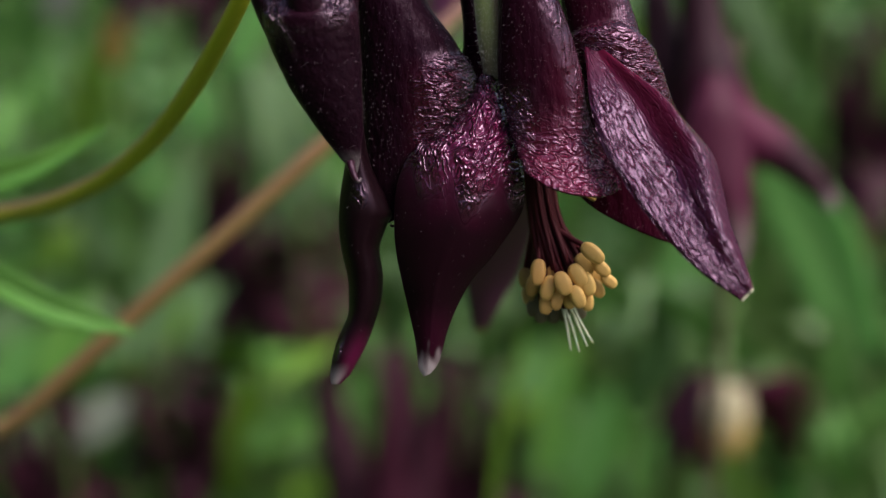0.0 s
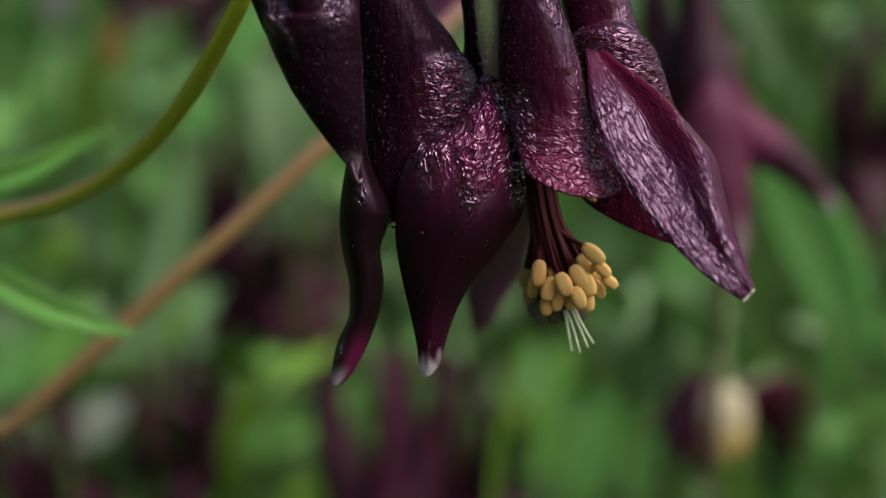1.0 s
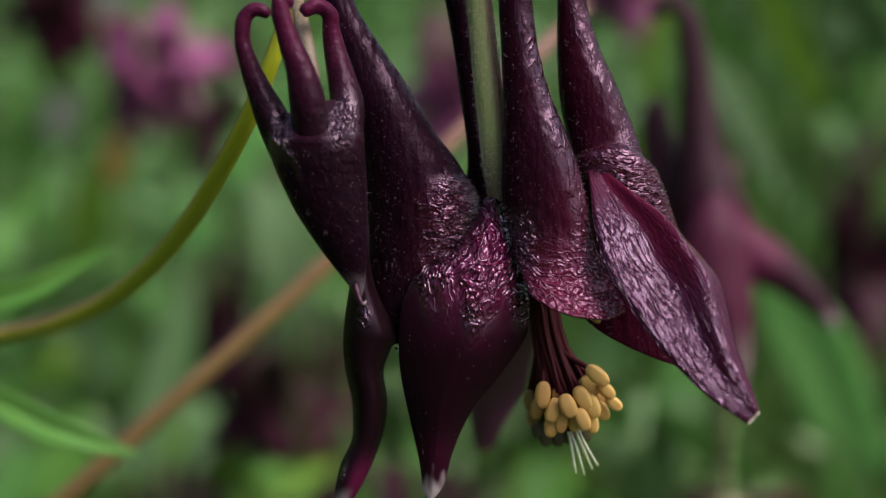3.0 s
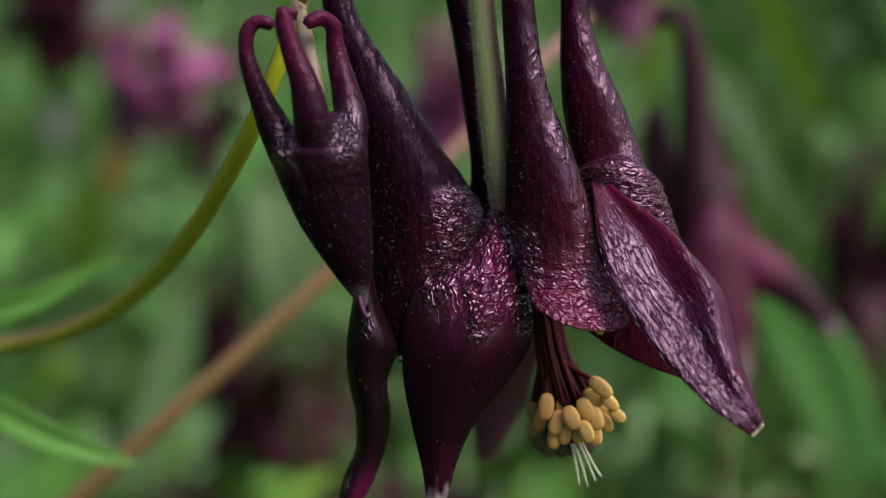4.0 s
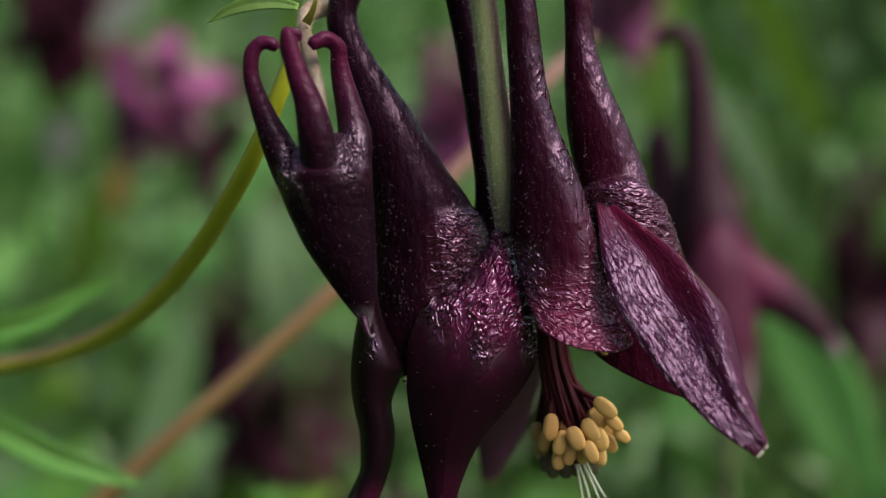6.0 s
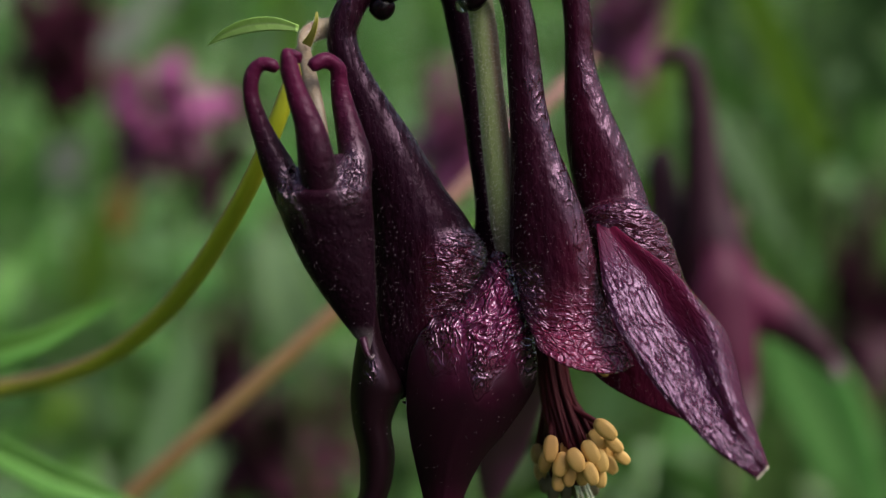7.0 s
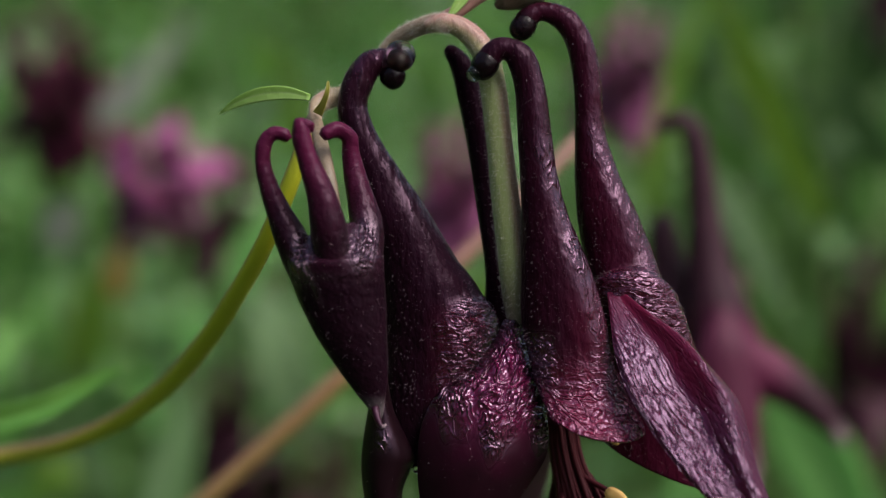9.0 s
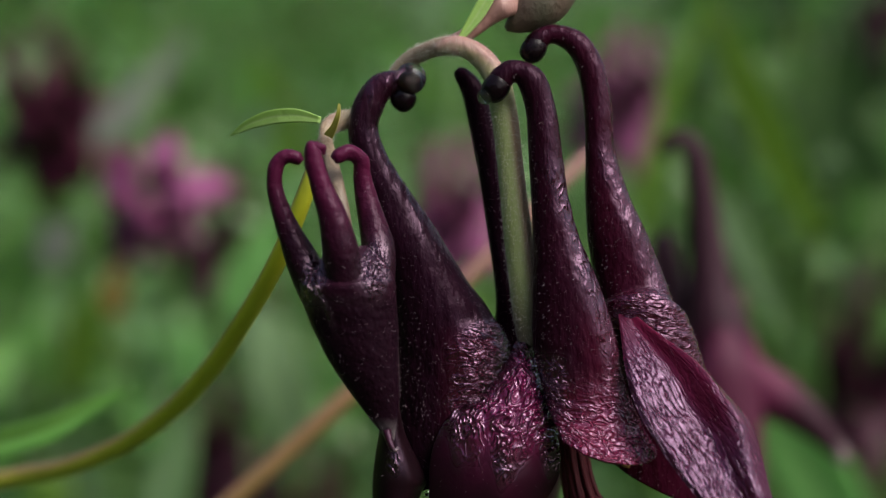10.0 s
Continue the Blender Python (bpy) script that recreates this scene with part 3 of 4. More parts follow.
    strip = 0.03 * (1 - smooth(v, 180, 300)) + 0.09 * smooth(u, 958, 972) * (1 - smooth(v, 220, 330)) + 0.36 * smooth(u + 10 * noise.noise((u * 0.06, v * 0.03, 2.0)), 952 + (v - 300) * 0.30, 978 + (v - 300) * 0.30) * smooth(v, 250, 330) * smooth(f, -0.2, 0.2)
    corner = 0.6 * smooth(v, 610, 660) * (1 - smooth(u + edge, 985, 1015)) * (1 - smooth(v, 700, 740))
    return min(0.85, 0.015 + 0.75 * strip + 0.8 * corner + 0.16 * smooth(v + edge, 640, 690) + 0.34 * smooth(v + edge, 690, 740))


petal_b = petal("petal", spur_b + body_b, 260, 140,
                {"wrinkle": skin_b, "blush": lambda u, v, f, s: min(1.0, 0.6 * smooth(v, 640, 760) + 0.05 + 0.14 * smooth(v, 500, 600) * smooth(u, 1000, 1060)),
                 "tip": lambda u, v, f, s: 1 - smooth(s, 0.06, 0.15)}, label="dark petal with a rounded reddish lip", across=lambda v: smooth(v, 620, 690))

# petal behind the shiny sepal
spur_c = hook([(932, 96, 8, 4), (948, 76, 19, 4), (978, 61, 17, 4), (1018, 76, 22, 4), (1045, 120, 24, 4), (1058, 190, 25, 4)])
body_c = [(1036, 270, 1088, 266, 4, 1, 0), (1036, 350, 1112, 342, 4, 0.95, 0), (1040, 420, 1143, 410, 4, 0.9, 0), (1050, 480, 1170, 476, 4, 0.8, 0),
          (1066, 536, 1194, 540, 3.5, 0.7, 0), (1086, 610, 1226, 620, 4, 0.6, 0), (1100, 700, 1270, 700, 5, 0.5, 0), (1095, 770, 1290, 810, 6, 0.5, 8),
          (1085, 815, 1302, 903, 6.5, 0.5, 20)]


def collar(u, v):
    """The swollen collar where the side sepal grasps the petal."""
    return smooth(v - (506 + 0.007 * (u - 1130) ** 2), 0, 16)


def skin_c(u, v, f, s):
    # strip: gloss raised along the flank that stands lit
    strip = 0.03 * (1 - smooth(v, 120, 260)) + 0.06 * smooth(u, 1050, 1064) * (1 - smooth(v, 200, 300)) + 0.20 * smooth(u + 12 * noise.noise((u * 0.06, v * 0.03, 2.0)), 1026 + (v - 250) * 0.42, 1056 + (v - 250) * 0.42) * smooth(v, 220, 300) * smooth(f, -0.2, 0.2)
    return 0.015 + strip * (1 - collar(u, v)) + 0.34 * collar(u, v) * (1 - smooth(v, 640, 700))


petal_c = petal("petal", spur_c + body_c, 240, 110,
                {"wrinkle": skin_c, "blush": lambda u, v, f, s: 0.12 + 0.1 * collar(u, v), "tip": lambda u, v, f, s: 1 - smooth(s, 0.06, 0.13)},
                label="dark petal with a tall curled spur",
                across=lambda v: smooth(v, 490, 530),
                swell=lambda u, v: 0.0007 * collar(u, v) * (1 - smooth(v, 600, 680)) + 0.00009 * collar(u, v) * (1 - smooth(v, 600, 640)) * (0.55 + 0.9 * noise.noise((u * 0.05, v * 0.09, 4.0))) * math.sin((v - 0.004 * (u - 1130) ** 2) * 0.33 + 4.5 * noise.noise((u * 0.03, v * 0.03, 0.0))))

for u, v, off, wide, tall, lean, owner in [(714, 176, 3.8, 0.0021, 0.0021, 40, petal_a), (878, 155, -0.1, 0.0022, 0.0026, 35, petal_b), (944, 88, 3.9, 0.0021, 0.0024, 40, petal_c)]:
    a = radians(lean)
    part("nectar_knob", blob(grid(u, v, off), UP * math.cos(a) + RIGHT * math.sin(a), tall, wide, rings=12, around=20), KNOB, owner, "round black tip of the spur")

# spur behind the stalk
spur_d = hook([(808, 124, 7, 6), (817, 132, 14, 6), (836, 160, 20, 6), (854, 230, 22, 6), (870, 320, 21, 6), (884, 420, 20, 6), (896, 520, 19, 6)])
body_d = [(872, 590, 930, 590, 7, 1, 0), (850, 680, 970, 680, 9, 0.8, 0), (850, 780, 990, 780, 10, 0.6, 0)]
petal("petal", spur_d + body_d, 80, 36,
      {"wrinkle": no_wrinkle, "blush": lambda u, v, f, s: 0.0, "tip": lambda u, v, f, s: 0.0})


def sepal(rows, along, across, profile, weights, ripple, scale, stretch, parent=FRONT, mat=SEPAL, label="", hairy=True):
    data = blade(rows, along, across, profile, weights, ripple, scale, stretch)
    if hairy:
        hair_on.append(data)
    ob = part("sepal", data, mat, parent, label)
    thick(ob, 0.0003)
    return ob


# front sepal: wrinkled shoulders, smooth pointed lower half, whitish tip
# blush paints the mid-shoulders as lit magenta, fading to dark edges
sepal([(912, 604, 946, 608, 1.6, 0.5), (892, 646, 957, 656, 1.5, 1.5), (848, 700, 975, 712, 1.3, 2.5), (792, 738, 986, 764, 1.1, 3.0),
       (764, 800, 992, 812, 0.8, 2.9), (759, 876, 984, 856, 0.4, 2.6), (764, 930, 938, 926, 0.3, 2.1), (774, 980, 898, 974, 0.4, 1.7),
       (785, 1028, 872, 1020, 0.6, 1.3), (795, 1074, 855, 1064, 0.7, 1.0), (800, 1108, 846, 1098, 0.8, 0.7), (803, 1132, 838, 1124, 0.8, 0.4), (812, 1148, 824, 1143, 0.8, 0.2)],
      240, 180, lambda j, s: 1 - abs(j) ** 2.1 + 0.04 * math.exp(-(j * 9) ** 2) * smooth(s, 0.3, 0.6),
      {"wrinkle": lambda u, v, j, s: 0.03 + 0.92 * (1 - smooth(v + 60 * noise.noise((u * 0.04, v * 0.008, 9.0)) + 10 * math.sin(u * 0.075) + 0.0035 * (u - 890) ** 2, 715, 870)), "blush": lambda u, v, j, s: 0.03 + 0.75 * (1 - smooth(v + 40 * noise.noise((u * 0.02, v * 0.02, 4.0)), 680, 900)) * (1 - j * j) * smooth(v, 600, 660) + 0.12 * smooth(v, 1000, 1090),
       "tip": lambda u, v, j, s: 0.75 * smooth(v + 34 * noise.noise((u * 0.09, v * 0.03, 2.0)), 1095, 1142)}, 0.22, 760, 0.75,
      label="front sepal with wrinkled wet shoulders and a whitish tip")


def ridge_at(s):
    return 0.96 - 0.40 * smooth(s, 0.28, 0.62)


def folded(j, s):
    """A broad face that falls to a shallow valley, then a rolled ridge and the margin beyond it."""
    k, r = 0.16 - 0.14 * smooth(s, 0.2, 0.5), ridge_at(s)
    low = 0.56 + 0.30 * smooth(s, 0.45, 0.9)
    if j < k:
        return 0.97 - 0.12 * smooth(j, -0.86, -1.0) - (0.97 - low) * ((j + 1) / (k + 1)) ** 1.4
    if j < r:
        return low + (1 - low) * smooth(j, k, r)
    return 1.0 - 0.75 * ((j - r) / (1.02 - r)) ** 1.5


# side sepal: long, shiny and folded
# gloss is weighted to the lit face and ridge; the shaded margin stays dull
sepal([(1094, 556, 1118, 552, 1.5, 0.2), (1100, 604, 1166, 590, 0.6, 1.2), (1108, 662, 1232, 638, -0.4, 2.2), (1128, 727, 1278, 688, -1.6, 2.6),
       (1166, 792, 1328, 748, -3.2, 2.4), (1214, 858, 1347, 806, -5.0, 2.0), (1264, 914, 1363, 868, -6.6, 1.6), (1318, 965, 1385, 924, -8.0, 1.1),
       (1370, 1000, 1403, 970, -9.0, 0.6), (1390, 1014, 1409, 992, -9.4, 0.2)],
      260, 170, folded,
      {"wrinkle": lambda u, v, j, s: 0.14 + (0.20 + 0.26 * noise.noise((u * 0.022, v * 0.012, 3.0))) * (1 - smooth(j + 0.2 * noise.noise((u * 0.03, v * 0.03, 8.0)), 0.0, 0.2)) + 0.14 * smooth(s, 0.35, 0.6) * smooth(j, -0.1, 0.1) * (1 - smooth(j, 0.62, 0.8)) + 0.3 * math.exp(-((j - ridge_at(s)) / 0.10) ** 2) * smooth(s, 0.2, 0.4),
       "blush": lambda u, v, j, s: 0.12 + 0.5 * smooth(j, 0.05, 0.35) * (1 - 0.85 * smooth(s, 0.25, 0.55)) + 0.25 * (1 - smooth(s, 0.05, 0.25)),
       "tip": lambda u, v, j, s: 0.95 * smooth(s, 0.965, 0.99)}, 0.05, 800, 0.22, mat=STREAKED,
      label="side sepal, folded lengthwise, shining wet, with a pale tip")

# narrow twisted sepal under the small flower
# two spots of raised gloss stand for small glints
sepal([(690, 690, 703, 690, 1.8, 0.4), (672, 760, 716, 764, 1.8, 1.3), (661, 830, 753, 846, 1.9, 1.8), (659, 876, 746, 872, 2.0, 1.8), (664, 920, 732, 914, 2.2, 1.8),
       (674, 966, 738, 964, 2.3, 1.7), (676, 1006, 735, 1006, 2.3, 1.6), (674, 1038, 725, 1044, 2.2, 1.4), (655, 1082, 709, 1088, 1.9, 1.1),
       (646, 1120, 692, 1122, 1.5, 0.8), (643, 1146, 678, 1146, 1.5, 0.5), (644, 1162, 660, 1164, 1.5, 0.2)],
      120, 50, lambda j, s: 1 - abs(j) ** 2.4,
      {"wrinkle": lambda u, v, j, s: 0.04 + 0.38 * math.exp(-((u - 698) / 12) ** 2 - ((v - 820) / 20) ** 2) + 0.5 * math.exp(-((u - 661 + 0.3 * (v - 1098)) / 4) ** 2 - ((v - 1098) / 16) ** 2), "blush": lambda u, v, j, s: 0.55 * smooth(v, 1040, 1120) * smooth(j, -0.6, 0.6),
       "tip": lambda u, v, j, s: 0.55 * smooth(v, 1120, 1160) * (1 - smooth(j, 0, 0.8))}, 0.08, 700, 0.5,
      label="narrow twisted sepal with a pale tip")
# sepal behind the stamens
sepal([(860, 800, 1000, 800, 16, 0.5), (868, 880, 986, 880, 28, 1), (868, 960, 956, 955, 37, 1), (872, 1010, 926, 1008, 41, 0.8), (876, 1036, 912, 1034, 43, 0.5),
       (884, 1056, 900, 1052, 44, 0.2)],
      50, 24, lambda j, s: 1 - j * j,
      {"wrinkle": no_wrinkle, "blush": lambda u, v, j, s: 0.6, "tip": lambda u, v, j, s: 0.8 * smooth(s, 0.9, 1.0)}, 0.0, 700, 1, mat=REARSEPAL, label="rear sepal with a greenish tip", hairy=False)

# stalk above the flower
stalk_rows = [(770, 86, 8, 3), (792, 81, 17, 3), (822, 84, 18, 3), (852, 103, 20, 3), (880, 142, 22, 2.5), (893, 205, 23, 2), (904, 300, 23, 2), (915, 400, 25, 2), (925, 480, 26, 2),
              (933, 550, 26, 2), (939, 612, 21, 2)]
stalk = tube(hook(stalk_rows), 90, 24, True, {"blush": lambda u, v, f, s: (1 - smooth(v, 100, 190)) * (0.45 + 0.55 * smooth(81 + 0.0075 * (u - 800) ** 2 - v, -12, 8)) + 0.75 * smooth(v, 150, 220) * smooth(u - 893 - (v - 205) * 0.115, 2, 14), "tip": lambda u, v, f, s: 0.35 * smooth(u, 890 + (v - 200) * 0.11, 925 + (v - 200) * 0.11) * smooth(v, 360, 520) + 0.75 * smooth(v, 480, 600)})
part("stalk", stalk, PEDICEL, FRONT, "hairy green stalk, pinkish at its bend")
part("stalk_hairs", hairs([stalk], 6500, rng, 0.00022, 0.000006, 0.000007), FUZZ, FRONT, "fine white stalk hairs", "stuff")
part("petal_hairs", merged([hairs(hair_on[:4], 9000, rng), hairs(hair_on[4:], 300, rng)]), HAIR, FRONT, "tiny pale glandular hairs", "stuff")

# stamens: dark filaments, yellow anthers, pale styles
anthers = [(1015, 957, -4, 2.4, 1.0), (1033, 985, -16, 2.8, 0.95), (1060, 977, 24, 2.0, 1.0), (1086, 1001, 22, 2.4, 0.9), (1030, 1012, -8, 3.6, 0.85), (1086, 962, 30, 2.6, 0.95), (1103, 978, 18, 2.8, 0.95),
           (1112, 922, 50, 2.4, 1.0), (1127, 948, 48, 3.2, 0.8), (1142, 972, 52, 3.4, 0.68), (1103, 1008, 6, 3.4, 0.8), (1120, 985, 30, 4.2, 0.8), (1070, 1004, 8, 3.8, 0.8), (1048, 1004, -4, 3.2, 0.85),
           (1098, 940, 40, 3.8, 0.9), (1074, 948, 20, 4.4, 0.9), (1052, 955, 0, 4.6, 0.9), (1004, 980, -10, 5.0, 0.85), (1040, 962, -6, 3.8, 0.8), (1116, 962, 42, 4.6, 0.8), (1012, 819, 10, 5.0, 0.8), (1112, 818, 62, 5.0, 0.7)]


def stamen(u, v, lean, deep, long, wide, blush, tip, label=""):
    """A dark filament from the middle of the flower, with its anther."""
    a = radians(lean)
    axis = UP * math.cos(a) - RIGHT * math.sin(a)
    x = min(1.0, max(0.0, (u - 985) / 155))
    centre = grid(u, v, deep)
    top = grid(994 + 34 * x, 768, 5.0 + 0.4 * deep)
    end = centre + axis * long * 0.2 + AWAY * wide * 0.8
    mid = top.lerp(end, 0.5) if v < 850 else grid(1000 + 46 * x + float(rng.uniform(-5, 5)), 866, 4.2 + 0.4 * deep)
    thread = part("filament", cord([top, mid, end], [0.00034, 0.00030, 0.00022], 8, samples=10), FILAMENT, FRONT)
    part("anther", blob(centre, axis, long, wide, 0.85, 0.35, weights={"blush": blush, "tip": tip}), ANTHER, thread, label)


for u, v, lean, deep, size in anthers:
    stamen(u, v, lean, deep, size * 0.00225 * float(rng.uniform(0.94, 1.06)), size * 0.00142 * float(rng.uniform(0.94, 1.06)),
           float(rng.uniform(0.35, 0.9)) if u < 1070 else float(rng.uniform(0, 0.25)), 0.0)
for u, v, lean in [(1004, 1018, 5), (1018, 1030, 3), (1042, 1030, -4), (1060, 1026, 4), (1088, 1022, 12), (996, 996, 6), (990, 966, 4)]:
    stamen(u, v, lean, 6.2, 0.0018, 0.0012, 0.2, 0.95 if v > 1000 else 0.5, "old darkened anther")
for i in range(48):
    a = 2.4 * i
    out = math.sqrt((i + 0.5) / 48)
    x, y = out * math.cos(a), out * math.sin(a)
    top, waist, low_end = grid(1010 + 24 * x, 770, 6.0 - 1.1 * y), grid(1022 + 27 * x, 856, 5.4 - 1.2 * y) + RIGHT * float(rng.normal(0, 0.00010)), grid(1054 + 42 * x, 950 - 10 * x + 6 * (i % 3), 4.6 - 1.7 * y)
    part("filament", cord([top, waist, low_end], [0.00026, 0.00024 * float(rng.uniform(0.7, 1.3)), 0.00018], 7, samples=9), FILAMENT, FRONT)
part("pistil", cord([grid(1010, 770, 6.4), grid(1022, 850, 5.8), grid(1040, 905, 5.4), grid(1058, 970, 5.2), grid(1066, 1020, 5.2)], [0.0010, 0.0011, 0.0012, 0.0010, 0.0005], 12), FILAMENT, FRONT, "dark carpels inside the stamens")
for u0, u1, v1 in [(1058, 1074, 1098), (1062, 1089, 1101), (1072, 1103, 1090), (1078, 1113, 1083)]:
    part("style", cord([grid(u0 - 20, 960, 6), grid(u0, 1020, 5.5), grid((u0 + u1) / 2, 1055, 5), grid(u1, v1, 4.5)], [0.00014, 0.00012, 0.00011, 0.00008], 8, samples=12), STYLE, FRONT)


def drop(name, u, v, off, radius, label):
    bm = bmesh.new()
    bmesh.ops.create_uvsphere(bm, u_segments=28, v_segments=18, radius=radius)
    for q in bm.verts:
        q.co.z *= 0.96 if q.co.z > 0 else 1.06
    for f in bm.faces:
        f.smooth = True
    me = bpy.data.meshes.new(name)
    bm.to_mesh(me)
    bm.free()
    me.materials.append(WATER)
    ob = new(name, me)
    ob.location = grid(u, v, off)
    return tagged(ob, label, "water drop")


# knob added inside the drop to darken it; its red paints a reflection
part("nectar_knob", blob(grid(723, 150, 3.5), UP, 0.0018, 0.0019, rings=14, around=20), REDKNOB, petal_a, "round black tip of the spur")
drop("water_drop", 727, 138, 3.3, 0.00130, "round clear water drop on the tip of a spur")
drop("water_drop", 757, 872, 0.6, 0.00028, "tiny water drop where two sepals meet")
drop("water_drop", 859, 171, -0.4, 0.00066, "clear water drop hanging at the curl of a spur")

# ---------------------------------------------------------------- the smaller flower that has not opened yet
YOUNG = thing("columbine_bud", grid(600, 440, -4), "smaller purple columbine bud with three short curled spurs", "flower bud", "columbines")
hair_on = []


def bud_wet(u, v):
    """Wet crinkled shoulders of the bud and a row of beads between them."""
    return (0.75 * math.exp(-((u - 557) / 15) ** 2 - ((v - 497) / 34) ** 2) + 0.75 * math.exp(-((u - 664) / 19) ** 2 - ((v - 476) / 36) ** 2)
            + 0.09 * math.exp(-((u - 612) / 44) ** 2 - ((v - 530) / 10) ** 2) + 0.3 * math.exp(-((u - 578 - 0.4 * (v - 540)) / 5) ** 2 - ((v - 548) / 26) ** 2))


def bud_spur(points):
    data = tube(hook(points), 50, 24, True, {"wrinkle": lambda u, v, f, s: 0.045 + bud_wet(u, v), "blush": lambda u, v, f, s: 0.85 - 0.8 * smooth(s, 0.30, 0.75) + 0.3 * noise.noise((u * 0.05, v * 0.03, 1.0)) * (1 - s),
                                             "tip": lambda u, v, f, s: 0.0})
    hair_on.append(data)
    part("spur", data, BUDSKIN, YOUNG, "short reddish purple curled spur")


bud_spur([(533, 288, 7, -4), (525, 280, 12, -4), (506, 277, 13, -4), (489, 294, 14, -4), (486, 330, 14, -4), (497, 372, 17, -4), (514, 415, 22, -4), (538, 468, 30, -4), (566, 535, 28, -4), (600, 610, 8, -4)])
bud_spur([(569, 275, 7, -5.4), (568, 263, 10, -5.6), (556, 258, 14, -6), (555, 282, 17, -6), (563, 312, 18, -6), (574, 345, 21, -6), (588, 380, 25, -6), (599, 425, 31, -5.9), (606, 470, 34, -5.5), (615, 525, 34, -4.9), (626, 590, 28, -4.2), (640, 650, 8, -4)])
bud_spur([(590, 284, 8, -3), (598, 277, 13, -3), (618, 270, 15, -2.6), (638, 284, 15, -2.0), (641, 312, 16, -1.6), (648, 350, 20, -1.6), (660, 398, 25, -2.0), (669, 440, 30, -2.6), (668, 500, 30, -3.4), (660, 550, 26, -4), (650, 610, 8, -4)])
bud = tube([(604, 438, 648, 434, -3.6, 0.2, 0), (572, 454, 672, 449, -3.8, 0.34, 0), (546, 474, 688, 469, -4.0, 0.48, 0), (529, 497, 696, 491, -4.2, 0.6, 0), (528, 512, 700, 506, -4.2, 0.7, 0), (546, 564, 704, 562, -4, 0.7, 0), (577, 630, 706, 628, -4, 0.7, 0),
            (616, 690, 708, 688, -4, 0.68, 0), (652, 738, 704, 736, -4, 0.6, 0), (678, 770, 700, 770, -4, 0.6, 0), (690, 790, 694, 790, -4, 0.6, 0)], 110, 72, True,
           {"wrinkle": lambda u, v, f, s: 0.02 + bud_wet(u, v), "blush": lambda u, v, f, s: 0.12 * (1 - smooth(v, 470, 560)), "tip": lambda u, v, f, s: 0.25 * smooth(v, 735, 775)})
hair_on.append(bud)
part("sepal", bud, BUDSKIN, YOUNG, "large dark sepal wrapped round to a point")
part("stalk", tube(hook([(577, 244, 6, 3.2), (578, 254, 11, 2.6), (585, 284, 13, 0.6), (596, 330, 14, -2), (607, 385, 14, -3), (617, 450, 12, -3.5)]), 40, 16, True,
                   {"blush": lambda u, v, f, s: 0.6 - 0.4 * s, "tip": lambda u, v, f, s: 0.4 + 0.4 * s}), PEDICEL, YOUNG, "pinkish green stalk of the bud")
part("sepal_tip", cord([grid(684, 762, -4.6), grid(691, 786, -5.0), grid(697, 796, -5.1), grid(702, 796, -5.1), grid(704, 791, -5.0)], [0.00036, 0.00026, 0.0002, 0.00014, 0.00007], 10,
                       {"wrinkle": lambda s: 0.1, "blush": lambda s: 0.2, "tip": lambda s: 0.3 * smooth(s, 0.3, 0.8)}), BUDSKIN, YOUNG, "small curled whitish tip of the bud")
part("bud_hairs", hairs(hair_on, 1300, rng), HAIR, YOUNG, "tiny pale glandular hairs", "stuff")

# ---------------------------------------------------------------- the stem that carries both
MAIN = thing("columbine_plant", Vector((-0.16, 0.05, 0.0)), "columbine plant with a curved yellow-green stem and leafy joint", "plant")
low = Vector((-0.16, 0.05, 0.0))
pts = [low, Vector((-0.135, 0.045, 0.25)), grid(-330, 912, 52), grid(-140, 879, 50), grid(20, 846, 46), grid(122, 826, 40), grid(224, 783, 33), grid(307, 723, 25), grid(378, 645, 17), grid(437, 558, 11),
       grid(486, 472, 7), grid(523, 388, 5), grid(549, 319, 4.5), grid(566, 268, 5.2), grid(582, 232, 5.4)]
part("stem", cord(pts, [0.0016, 0.0014, 0.0011, 0.0010, 0.00098, 0.00098, 0.00098, 0.00096, 0.00092, 0.00086, 0.0008, 0.00075, 0.0007, 0.00064, 0.0005], 16,
                  {"blush": lambda s: 0.22 * (1 - smooth(s, 0.30, 0.5)) + 0.35 * smooth(s, 0.88, 0.94), "tip": lambda s: 0.9 * smooth(s, 0.93, 0.98)}, flank=0.9), STEM, MAIN)
upper = tube(hook([(580, 268, 9, 2.4), (577, 246, 12, 3.0), (582, 226, 16, 4.2), (606, 213, 18, 5.2), (642, 200, 15, 6), (688, 150, 15, 6.5), (718, 112, 15, 6), (752, 92, 15, 4.5), (792, 81, 16.5, 3), (830, 90, 12, 3)]), 60, 18, True,
             {"blush": lambda u, v, f, s: 0.72 + 0.25 * noise.noise((u * 0.03, v * 0.03, 1.0)), "tip": lambda u, v, f, s: 0.0})
part("upper_stem", upper, PEDICEL, MAIN, "pinkish hairy bend of the stem")
part("stem_hairs", hairs([upper], 7000, rng, 0.00022, 0.000005, 0.000005), FUZZ, MAIN, "fine white hairs", "stuff")


def bract(rows, parent, mat=BRACT, label="", along=30, across=11, name="bract", blush=0.4):
    """rows: (u, v, half width, off): a small pointed leaf with a shallow channel."""
    p = np.array(rows, float)
    t = np.gradient(p[:, :2], axis=0)
    t /= np.linalg.norm(t, axis=1)[:, None]
